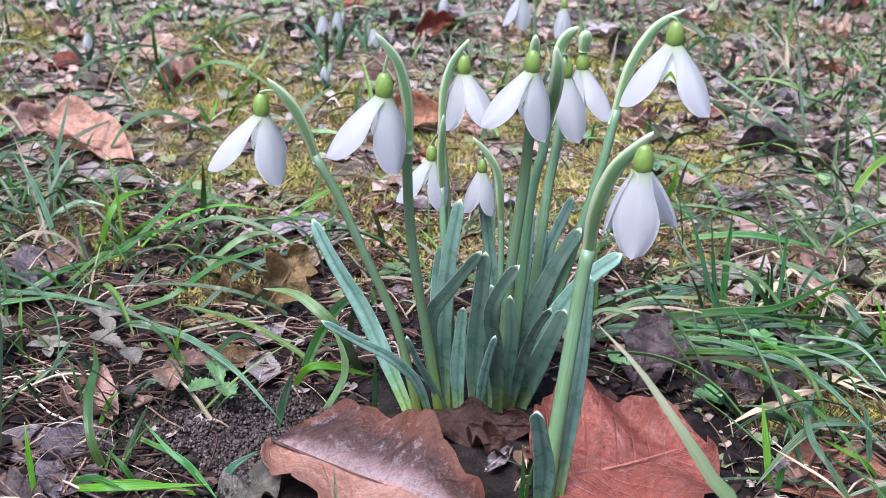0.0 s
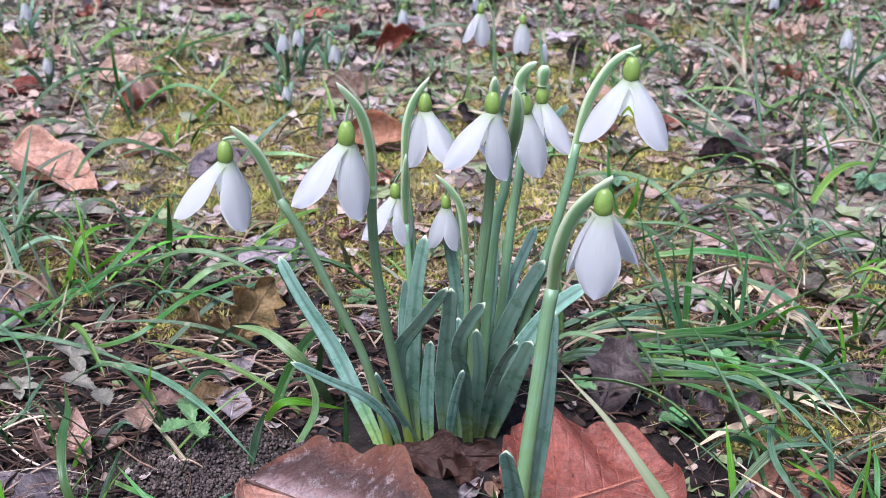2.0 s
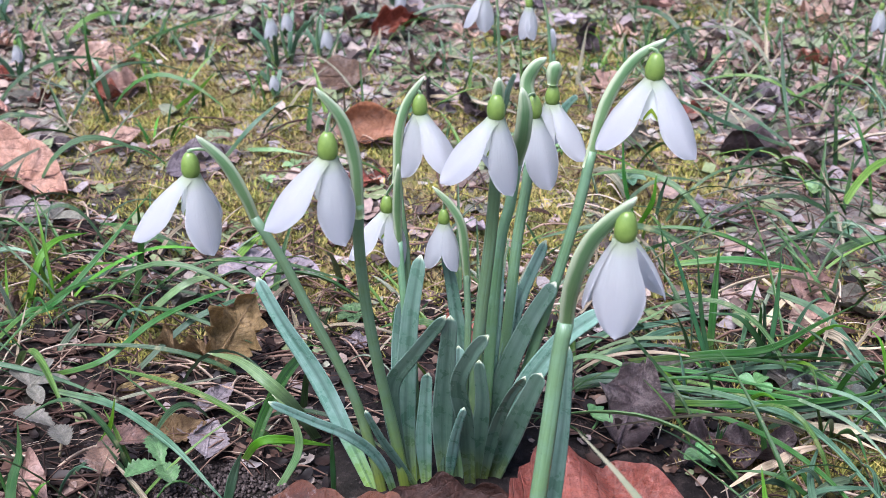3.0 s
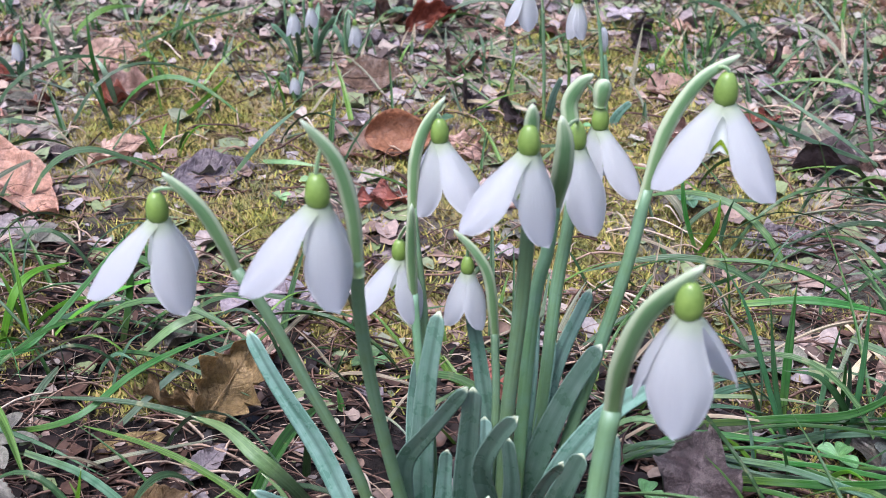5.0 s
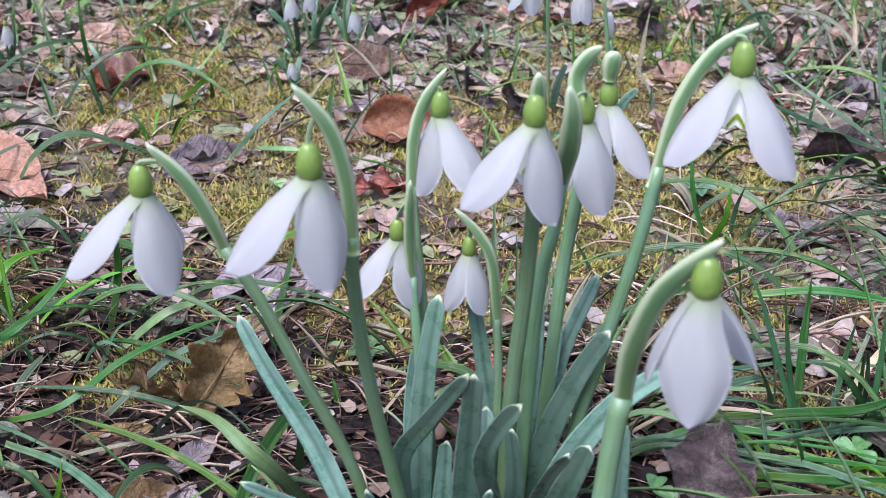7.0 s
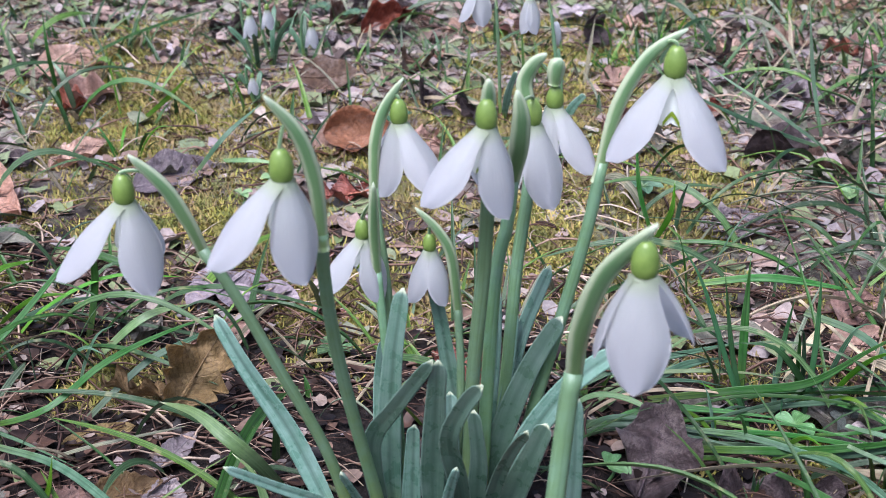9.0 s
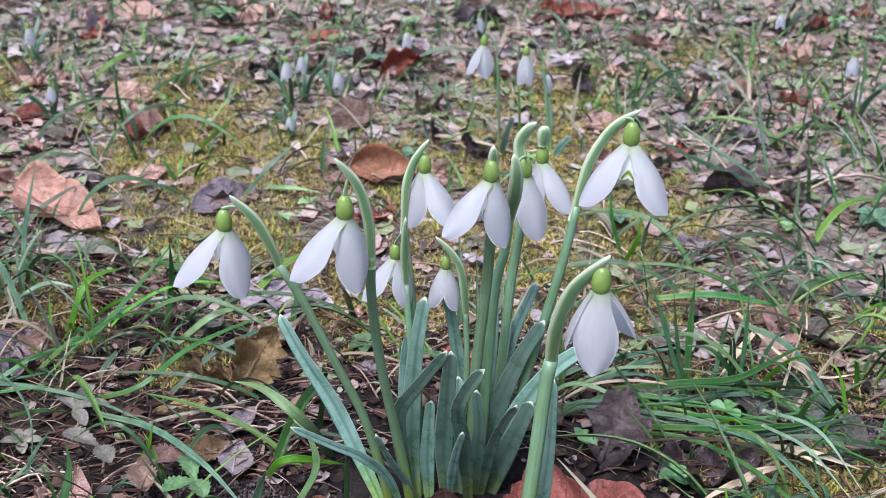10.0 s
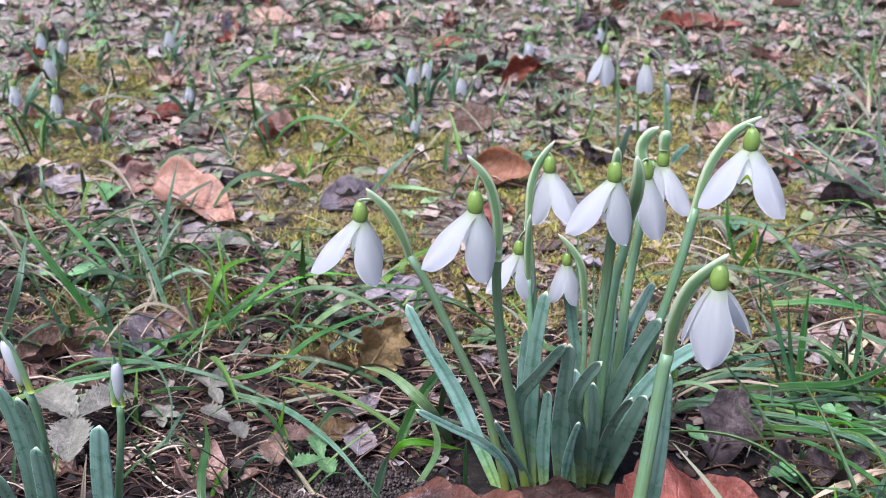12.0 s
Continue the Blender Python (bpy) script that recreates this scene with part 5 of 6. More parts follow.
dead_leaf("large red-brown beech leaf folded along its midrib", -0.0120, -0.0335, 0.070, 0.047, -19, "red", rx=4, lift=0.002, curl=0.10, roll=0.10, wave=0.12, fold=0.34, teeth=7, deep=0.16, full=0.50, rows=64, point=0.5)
dead_leaf("large orange-brown beech leaf lying veined side up", 0.0585, -0.0150, 0.054, 0.074, 30, "orange", rx=0, ry=-3, lift=0.003, curl=0.08, roll=0.07, wave=0.10, fold=0.10, teeth=8, deep=0.14, full=0.55, rows=64, point=0.4)
dead_leaf("dark brown wet leaf under the snowdrop stems", 0.0150, -0.0030, 0.036, 0.017, 8, "umber", rx=34, lift=0.001, roll=0.12, wave=0.25, teeth=6, torn=0.3)
dead_leaf("small crumpled dark leaf scrap at the stems", 0.0190, -0.0100, 0.018, 0.010, -40, "umber", rx=20, roll=0.6, wave=0.5, torn=0.4)
dead_leaf("pale crumpled leaf scrap between two large leaves", 0.0215, -0.0170, 0.013, 0.006, 62, "lavender", rx=28, lift=0.001, roll=0.5, wave=0.5, torn=0.5)
dead_leaf("black crumpled rotten leaf with torn lobes", 0.063, 0.041, 0.030, 0.028, 75, "dark", rx=6, ry=-20, lift=0.003, roll=0.12, wave=0.25, torn=0.5, teeth=5)
dead_leaf("large silvery grey-green leaf flattened under grass", 0.1270, 0.0570, 0.044, 0.028, -52, "sage", roll=0.10, wave=0.08, torn=0.4, teeth=6)
dead_leaf("black rotten leaf piece beside clover", 0.094, 0.030, 0.034, 0.022, 10, "dark", roll=0.3, wave=0.4, torn=0.4)
dead_leaf("smooth grey-purple leaf on the soil", -0.0990, -0.0380, 0.044, 0.022, 100, "grey", rx=10, roll=0.12, wave=0.05, fold=0.10, curl=0.1, full=0.6)
dead_leaf("slate-grey leaf half under another leaf", -0.1140, -0.0370, 0.030, 0.018, 15, "grey", roll=0.15, wave=0.05)
dead_leaf("grey-purple veined leaf with a pointed tip", -0.160, 0.052, 0.040, 0.034, 100, "grey", rx=8, roll=0.2, fold=0.25)
dead_leaf("silvery grey withered leaf under the grass", 0.128, 0.060, 0.052, 0.032, -30, "straw", roll=0.15, wave=0.2)
dead_leaf("pale pinkish serrated leaf", -0.0585, 0.0140, 0.019, 0.0135, 100, "lavender", rx=14, teeth=11, roll=0.1, lift=0.002, rows=44, deep=0.3)
dead_leaf("tan serrated leaf curling beside a pale one", -0.0690, 0.0150, 0.020, 0.0125, 35, "olive", rx=16, teeth=9, roll=0.25, lift=0.002, rows=40, deep=0.3)
dead_leaf("pale narrow withered leaflet", -0.062, 0.034, 0.018, 0.009, 70, "lavender", rx=10, teeth=9, lift=0.002)
dead_leaf("brown olive lobed leaf standing up", -0.0625, 0.0570, 0.027, 0.023, 70, "olive", rx=34, ry=-26, lift=0.006, teeth=5, deep=0.8, roll=0.35, wave=0.3, rows=50)
dead_leaf("withered brown lobed leaf", -0.0790, 0.0550, 0.024, 0.017, 170, "olive", rx=24, lift=0.004, teeth=5, deep=0.8, roll=0.4, wave=0.3, rows=50)
dead_leaf("olive withered leaf at the bare soil", -0.0850, 0.0390, 0.020, 0.010, 30, "olive", roll=0.3)
dead_leaf("lavender-grey flat fallen leaf", 0.095, 0.180, 0.030, 0.022, 15, "lavender", roll=0.1)
dead_leaf("pink-brown leaf scrap in the grass", 0.127, 0.126, 0.022, 0.018, 50, "pink", rx=18, roll=0.2)
dead_leaf("pinkish-orange curled beech leaf", -0.180, 0.166, 0.056, 0.036, -28, "salmon", rx=14, ry=4, lift=0.002, roll=0.35, curl=0.2, wave=0.2, torn=0.2, point=2.0)
dead_leaf("dull pink leaf half buried in the litter", -0.170, 0.138, 0.034, 0.024, -5, "lavender", roll=0.15, wave=0.1)
dead_leaf("long pale brown leaf beside grass", -0.251, 0.136, 0.042, 0.018, 8, "pink", roll=0.2)
dead_leaf("rolled brown leaf like a tube", -0.186, 0.044, 0.034, 0.015, 38, "brown", roll=0.6, fold=0.5, lift=0.001)
dead_leaf("pinkish leaf at the edge of the grass", -0.198, 0.024, 0.040, 0.024, 60, "pink", roll=0.2)
dead_leaf("grey-blue round leaf on moss", -0.245, 0.172, 0.028, 0.024, 0, "lavender", roll=0.1)
dead_leaf("pale grey leaf among grass blades", -0.212, 0.101, 0.034, 0.022, 30, "lavender", roll=0.1)
dead_leaf("lavender leaf among grass stems", -0.181, 0.084, 0.024, 0.020, 80, "grey", roll=0.2)
dead_leaf("purple-grey pointed leaf with fine veins", -0.152, 0.062, 0.032, 0.028, 95, "grey", rx=6, roll=0.2)
dead_leaf("dark brown leaf rolled into a hollow", 0.113, 0.236, 0.026, 0.020, 10, "dark", rx=-8, lift=0.002, roll=0.9, fold=0.4, torn=0.3)
dead_leaf("brown leaf beside the dark hollow leaf", 0.132, 0.230, 0.024, 0.014, -30, "brown", roll=0.4)
dead_leaf("reddish-brown leaf standing on moss", -0.047, 0.226, 0.03, 0.019, 6, "russet", rx=42, lift=0.004, roll=0.5, wave=0.1)
dead_leaf("brown leaf with a ribbed surface", -0.073, 0.286, 0.026, 0.02, 20, "brown", rx=28, lift=0.003, roll=0.1)
dead_leaf("rusty red curled leaf", -0.060, 0.352, 0.026, 0.012, 40, "rust", rx=30, ry=-14, lift=0.003, roll=0.8, wave=0.4)
dead_leaf("rusty red leaf end pointing up", -0.050, 0.360, 0.018, 0.012, -50, "rust", rx=20, ry=-40, lift=0.003, roll=0.6)
dead_leaf("light orange leaf far off", -0.172, 0.421, 0.030, 0.022, 10, "pink", rx=12)
dead_leaf("light orange leaf far off", -0.114, 0.405, 0.022, 0.018, 30, "orange", rx=10)
dead_leaf("pinkish leaf far off in the litter", -0.233, 0.419, 0.036, 0.022, -10, "pink", rx=12)
dead_leaf("orange-brown leaves far off", 0.040, 0.472, 0.044, 0.020, 14, "orange", rx=20, roll=0.4)
dead_leaf("rust-brown leaf far off", 0.014, 0.466, 0.026, 0.018, -10, "rust", rx=10, roll=0.4)
dead_leaf("black rotten leaf stub", 0.039, 0.356, 0.020, 0.016, 60, "dark", rx=40, lift=0.003, roll=0.6, wave=0.4)
dead_leaf("dark brown curled leaf behind a flower", 0.054, 0.302, 0.024, 0.018, 30, "pink", rx=20)
dead_leaf("grey leaf in the far grass", 0.130, 0.290, 0.030, 0.020, 0, "grey", roll=0.3)
dead_leaf("brown leaf in the far grass", 0.090, 0.277, 0.026, 0.014, 70, "orange", rx=20, roll=0.5)
dead_leaf("lavender-grey leaf behind the flower", 0.094, 0.182, 0.022, 0.014, 40, "grey", roll=0.3)
dead_leaf("dark purple leaf behind a flower", -0.113, 0.194, 0.034, 0.020, 40, "grey", rx=14, roll=0.3)
dead_leaf("light pinkish leaf on moss", -0.192, 0.293, 0.034, 0.024, 30, "pink", rx=12)
dead_leaf("dark brown leaf in a shadowed dip", -0.240, 0.264, 0.028, 0.020, 10, "rust", rx=-10, roll=0.5)
dead_leaf("pale grey-green withered leaf", -0.210, 0.243, 0.03, 0.018, 10, "straw", roll=0.15)
dead_leaf("grey-green withered leaf in the grass", 0.146, 0.116, 0.032, 0.026, -20, "straw", roll=0.2, teeth=7)
dead_leaf("dark mossy clod of old leaves", -0.273, 0.456, 0.040, 0.030, 10, "dark", rx=20, lift=0.004, roll=0.6, wave=0.6)
dead_leaf("reddish-brown dead leaf under green grass blades", 0.1193, -0.0038, 0.042, 0.030, 20, "russet", roll=0.15, wave=0.1)
dead_leaf("brown paper-like leaf at the soil edge", -0.046, -0.046, 0.026, 0.018, 50, "straw", roll=0.4, wave=0.3)


def scattered_leaves():
    """More fallen leaves, each one lying by itself."""
    rnd = random.Random(21)
    kinds = ["pink", "brown", "lavender", "grey", "pink", "orange", "brown", "lavender", "dark", "straw", "pink", "red"]
    words = {"pink": "pale pinkish-brown fallen leaf in the litter", "brown": "dull brown fallen leaf in the litter", "lavender": "bleached lavender-grey fallen leaf", "grey": "grey-purple fallen leaf in the litter", "orange": "light orange fallen leaf in the litter", "dark": "dark rotten fallen leaf", "straw": "pale straw-coloured withered leaf", "red": "red-brown fallen leaf in the litter"}
    stock = []
    for k in range(36):
        kind = kinds[k % len(kinds)]
        ln = rnd.uniform(0.012, 0.028)
        wide, curl = ln * rnd.uniform(0.5, 0.85), rnd.uniform(0.05, 0.4)
        blade = leaf_mesh(ln, wide, kind, 300 + k, curl, rnd.uniform(0.1, 0.6), rnd.uniform(0.05, 0.4), rnd.choice((0, 0, 9)), rnd.choice((0, 0.4, 0.6)), rnd.uniform(0.05, 0.3))
        rib = finish(leaf_rib(ln, wide, 300 + k, curl, 0.0006), "midrib", DEAD[kind])
        stock.append((kind, blade, rib))
    made = 0
    while made < 270:
        x, y = rnd.uniform(-0.48, 0.33), rnd.uniform(-0.10, 0.64)
        if abs(x - 0.02) < 0.06 and -0.07 < y < 0.06:
            continue
        if y < 0.22 and rnd.random() < 0.45:
            continue
        kind, me, rib = stock[rnd.randrange(len(stock))]
        ob = rest(new("blade", me), x, y, rnd.uniform(0, 360), rnd.uniform(-14, 22), rnd.uniform(-12, 12), 0.0004)
        top = tagged(new("dead_leaf"), words[kind], "dead leaf", "fallen leaves")
        top.empty_display_size = 0.01
        top.matrix_world = ob.matrix_world
        ob.matrix_world = Matrix()
        ob.parent = top
        new("midrib", rib).parent = top
        made += 1


scattered_leaves()


# ---- small herbs ----
def leaflet(at, length, width, az, rise, kind, seed, teeth=0, mat=None):
    """A small flat leaflet from its foot outwards, notched or toothed."""
    rnd = random.Random(seed)
    bm = bmesh.new()
    uvl = bm.loops.layers.uv.verify()
    n, m = (40 if teeth else 14), 8
    a = radians(az)
    out, side = Vector((math.cos(a), math.sin(a), 0)), Vector((-math.sin(a), math.cos(a), 0))
    grid = []
    droop = rnd.uniform(0.1, 0.5)
    for k in range(n + 1):
        s = k / n
        prof = math.sin(math.pi * min(1.0, s ** 1.25 * 0.93 + 0.04)) ** 0.7
        if teeth:
            prof *= 1 - 0.30 * ((s * teeth) % 1.0)
        row = []
        for i in range(m + 1):
            u = 2 * i / m - 1
            z = length * (s * math.sin(radians(rise)) - droop * s * s * 0.5) + 0.28 * width * abs(u) * prof
            row.append(bm.verts.new(Vector(at) + out * (length * s * math.cos(radians(rise))) + side * (0.5 * width * prof * u) + Vector((0, 0, z))))
        grid.append(row)
    for k in range(n):
        for i in range(m):
            f = bm.faces.new((grid[k][i], grid[k][i + 1], grid[k + 1][i + 1], grid[k + 1][i]))
            for lo, (p, q) in zip(f.loops, ((i, k), (i + 1, k), (i + 1, k + 1), (i, k + 1))):
                lo[uvl].uv = (p / m, q / n)
    return bm


def herb(name, label, category, x, y, height, size, azs, kind, teeth=0, wide=0.8, rise=12, lean=(0, 0)):
    base = Vector((x, y, hgt(x, y) - 0.001))
    head = base + Vector((lean[0], lean[1], height))
    top = thing(name, base, label, category, category + " plants")
    part("stalk", tube([base, base.lerp(head, 0.55) + Vector((0.0015, 0, 0.001)), head], 0.0010, 0.0007, 8, 6), GREEN["clover"] if kind in GREEN or kind == "green" else GREEN["dry"], top)
    m = GREEN[kind] if kind in GREEN else DEAD[kind]
    for k, az in enumerate(azs):
        part("leaflet", leaflet(head, size * (1 if k else 1.1), size * wide, az, rise, kind, k + int(abs(x) * 999), teeth), m, top)
    return top


herb("clover", "three-leaved green clover on bare soil", "clover", 0.0830, 0.0225, 0.006, 0.0052, (75, -45, 190), "clover", wide=1.05)
herb("clover", "small green clover in the grass", "clover", 0.1010, 0.0600, 0.009, 0.0058, (-50, 60, 160), "clover", wide=0.85)
herb("clover", "single pale green clover leaf at the stems", "clover", 0.052, 0.038, 0.005, 0.006, (-30, 80), "clover", wide=0.85)
herb("strawberry_plant", "green toothed strawberry leaf on crumbly soil", "strawberry plant", -0.0660, -0.0040, 0.008, 0.0115, (119, -130, -56), "green", 7, 0.66)
herb("strawberry_plant", "withered grey-green strawberry leaf", "strawberry plant", -0.100, 0.004, 0.012, 0.0125, (165, -50), "straw", 8, 0.6)
herb("strawberry_plant", "dry brown strawberry leaflet", "strawberry plant", -0.086, 0.000, 0.009, 0.015, (-60, 20), "brown", 8, 0.7)
herb("strawberry_plant", "grey-green frosted strawberry leaf", "strawberry plant", -0.154, -0.004, 0.012, 0.022, (60, 150, -70), "straw", 8, 0.75, 6)
herb("cinquefoil", "small grey star-shaped leaf", "cinquefoil", -0.118, 0.028, 0.008, 0.012, (80, 20, 140, -50), "straw", 0, 0.42)
herb("cinquefoil", "tiny grey-green leaf rosette", "cinquefoil", -0.131, 0.013, 0.005, 0.007, (10, 70, 130, 190, 300), "straw", 0, 0.55)
herb("cinquefoil", "grey-lavender leaf rosette on the ground", "cinquefoil", -0.074, 0.122, 0.004, 0.014, (15, 85, 160, 230, 310), "grey", 0, 0.8, 4)
herb("cinquefoil", "grey leaf rosette beside the snowdrop", "cinquefoil", -0.060, 0.118, 0.003, 0.011, (0, 36, 250), "grey", 0, 0.8, 4)
herb("clover", "round green leaf among grass", "clover", -0.220, 0.156, 0.006, 0.013, (90,), "clover", wide=1.0)
herb("clover", "pale green round leaves by the grass", "clover", -0.207, 0.092, 0.005, 0.012, (20, 190), "clover", wide=0.8)


def more_herbs():
    rnd = random.Random(5)
    for k in range(46):
        x, y = rnd.uniform(-0.42, 0.30), rnd.uniform(0.07, 0.50)
        if rnd.random() < 0.55:
            herb("clover", "small green clover leaf in the litter", "clover", x, y, rnd.uniform(0.002, 0.008), rnd.uniform(0.004, 0.007), (rnd.uniform(0, 90), rnd.uniform(110, 200), rnd.uniform(230, 330)), rnd.choice(("clover", "pale", "blue")), wide=rnd.uniform(0.7, 1.0))
        else:
            herb("cinquefoil", "small grey-green leaf rosette in the litter", "cinquefoil", x, y, rnd.uniform(0.002, 0.006), rnd.uniform(0.006, 0.012), tuple(a + rnd.uniform(-15, 15) for a in (0, 75, 150, 220, 290)), rnd.choice(("straw", "lavender", "blue", "green")), 0, rnd.uniform(0.45, 0.8))


more_herbs()


# ---- grass tufts ----
def tuft(label, x, y, n, length, width, kinds, spread=0.7, lean=(0.0, 0.0), seed=1):
    rnd = random.Random(seed * 31 + int(1000 * (x + 2)))
    base = Vector((x, y, hgt(x, y)))
    top = thing("grass_tuft", base, label, "grass tuft", "grass tufts")
    n = int(n * 0.62)
    for _ in range(n):
        a = rnd.uniform(0, 6.28)
        d = Vector((math.cos(a) + lean[0], math.sin(a) + lean[1], 0)) * spread * rnd.uniform(0.3, 1.0)
        ln = length * rnd.uniform(0.5, 1.1)
        b = base + Vector((rnd.gauss(0, 0.006), rnd.gauss(0, 0.006), 0))
        b.z = hgt(b.x, b.y) - 0.002
        up = max(0.25, 1 - 0.6 * d.length)
        sag = rnd.uniform(0.05, 0.45)
        tip_z = max(0.004, ln * up * (0.95 - sag * d.length))
        pts = [b, b + d * ln * 0.22 + Vector((0, 0, ln * up * 0.42)), b + d * ln * 0.58 + Vector((0, 0, ln * up * (0.82 - 0.3 * sag * d.length))), b + d * ln * 0.98 + Vector((0, 0, tip_z))]
        part("blade", strap(pts, width * rnd.uniform(0.24, 0.58), 0.0003, 0.2, 0.4, 0.75, 12, twist=rnd.uniform(-1, 1), face=(rnd.uniform(-0.6, 0.6), -0.8, 0.5), blunt=False), GREEN[rnd.choice(kinds)], top)
    return top


MIXED = ("grass", "blue", "grass", "bright", "silver")
tuft("loose tuft of grey-green grass by a dead leaf", -0.168, 0.092, 14, 0.055, 0.0030, ("blue", "grass", "silver"), 0.8, (0.2, 0.1), 1)
tuft("tuft of arching green grass blades", -0.130, 0.082, 14, 0.055, 0.0032, ("grass", "bright", "blue", "bright"), 0.9, (0.4, 0.0), 2)
tuft("spreading green grass over dead stems", -0.146, 0.056, 9, 0.046, 0.0030, ("grass", "blue", "bright"), 1.0, (0.3, 0.2), 3)
tuft("green grass beside brown lobed leaves", -0.112, 0.062, 6, 0.044, 0.0030, ("grass", "blue"), 0.9, (-0.2, 0.2), 4)
tuft("low grass beside bare soil", -0.100, -0.012, 7, 0.034, 0.0034, ("grass", "bright", "blue"), 0.9, (0.3, -0.3), 5)
tuft("low bright grass at the soil edge", -0.088, -0.046, 7, 0.030, 0.0034, ("bright", "grass"), 0.9, (0.4, -0.1), 6)
tuft("dense green grass beside the snowdrops", 0.106, 0.078, 14, 0.046, 0.0034, ("grass", "dark", "bright", "blue"), 0.8, (0.0, 0.0), 7)
tuft("tangle of green and dry grass", 0.130, 0.048, 14, 0.050, 0.0034, ("grass", "blue", "grass", "bright"), 1.0, (0.2, 0.1), 8)
tuft("low tangle of grass beside the flower stems", 0.088, 0.055, 12, 0.040, 0.0030, ("grass", "blue", "bright"), 1.0, (-0.1, 0.0), 9)
tuft("fine grass behind the large flower", 0.080, 0.130, 6, 0.040, 0.0026, ("grass", "blue", "bright"), 0.7, (0.2, 0.0), 10)
tuft("long grey-green grass in the litter", 0.165, 0.205, 11, 0.066, 0.0026, ("blue", "grass", "silver"), 1.0, (-0.3, 0.0), 11)
tuft("long grey-green grass at the far edge", 0.185, 0.262, 12, 0.066, 0.0026, ("blue", "silver", "grass"), 0.9, (-0.2, 0.1), 12)
tuft("spiky silver-green grass in the litter", 0.150, 0.290, 9, 0.055, 0.0024, ("silver", "blue", "grass"), 0.7, (0.0, 0.0), 13)
tuft("tangled green grass by the pale leaf", 0.158, 0.090, 14, 0.055, 0.0032, ("grass", "blue", "grass", "bright"), 1.0, (0.0, 0.0), 14)
tuft("low grass with clover", 0.165, 0.150, 14, 0.050, 0.0030, MIXED, 1.0, (-0.2, 0.1), 15)
tuft("low grass with dry blades at the near edge", 0.120, 0.012, 12, 0.040, 0.0036, ("grass", "bright", "grass", "blue"), 1.0, (0.1, -0.1), 16)
tuft("grass at the near edge", 0.140, -0.012, 10, 0.044, 0.0036, ("grass", "blue", "bright"), 0.9, (0.1, 0.0), 17)
tuft("bright green short grass in moss", -0.140, 0.215, 10, 0.030, 0.0026, ("bright", "grass"), 0.8, (0.1, 0.1), 18)
tuft("bright green grass on mossy ground", -0.110, 0.262, 10, 0.032, 0.0026, ("bright", "grass", "pale"), 0.8, (0.2, 0.2), 19)
tuft("short grass behind the flowers", 0.030, 0.215, 9, 0.026, 0.0024, ("grass", "blue", "dark"), 0.6, (0.0, 0.0), 20)
tuft("bright green grass further off", 0.060, 0.345, 18, 0.030, 0.0018, ("bright", "grass"), 0.6, (0.0, 0.0), 21)
tuft("bright green grass further off", 0.085, 0.360, 18, 0.032, 0.0018, ("bright", "grass", "silver"), 0.6, (0.0, 0.0), 22)
tuft("dark green grass at the litter edge", -0.278, 0.198, 12, 0.046, 0.0030, ("grass", "dark", "bright"), 0.7, (0.0, 0.0), 23)
tuft("grey-green leaves by the litter", -0.250, 0.225, 10, 0.036, 0.0030, ("blue", "grass"), 0.8, (0.0, 0.0), 24)
tuft("grass over straw at the near edge", -0.185, 0.060, 12, 0.055, 0.0034, ("grass", "blue", "bright"), 1.0, (0.3, 0.0), 25)
tuft("upright grey-green leaves far off", -0.030, 0.330, 8, 0.030, 0.0028, ("silver", "pale"), 0.4, (0.0, 0.0), 26)
tuft("patch of fine bright green grass behind the flowers", 0.046, 0.326, 44, 0.018, 0.0014, ("bright", "grass", "bright"), 0.9, (0.0, 0.0), 31)
tuft("patch of fine bright green grass behind the flowers", 0.058, 0.322, 40, 0.018, 0.0014, ("bright", "grass"), 0.9, (0.0, 0.0), 32)
tuft("fine green grass patch on the litter", 0.100, 0.341, 36, 0.017, 0.0014, ("bright", "blue", "grass"), 0.9, (0.0, 0.0), 33)
tuft("grey-green leaves round distant snowdrops", -0.105, 0.330, 10, 0.030, 0.0026, ("blue", "silver"), 0.6, (0.0, 0.0), 27)
tuft("grey-green leaves round distant snowdrops", -0.330, 0.260, 10, 0.036, 0.0028, ("blue", "grass"), 0.7, (0.0, 0.0), 28)


# ---- fine ground cover, each kind one loose mass ----
def mass(name, verts, faces, material, label, category, uvs=None):
    me = bpy.data.meshes.new(name)
    me.from_pydata(verts, [], faces)
    if uvs:
        layer = me.uv_layers.new(name="UVMap")
        at = np.zeros(len(me.loops), dtype=np.int32)
        me.loops.foreach_get("vertex_index", at)
        layer.data.foreach_set("uv", np.array(uvs, dtype=np.float32)[at].ravel())
    me.polygons.foreach_set("use_smooth", [name != "grass"] * len(faces))
    me.materials.append(material)
    return tagged(new(name, me), label, category, kind="stuff")


def at_clump(x, y):
    """True where the flowers' foot and the two large leaves leave no room for loose cover."""
    if ((x - 0.012) / 0.034) ** 2 + ((y - 0.012) / 0.022) ** 2 < 1:
        return True
    return (-0.056 < x < 0.028 and -0.062 < y < -0.004) or (0.034 < x < 0.086 and -0.065 < y < 0.018)


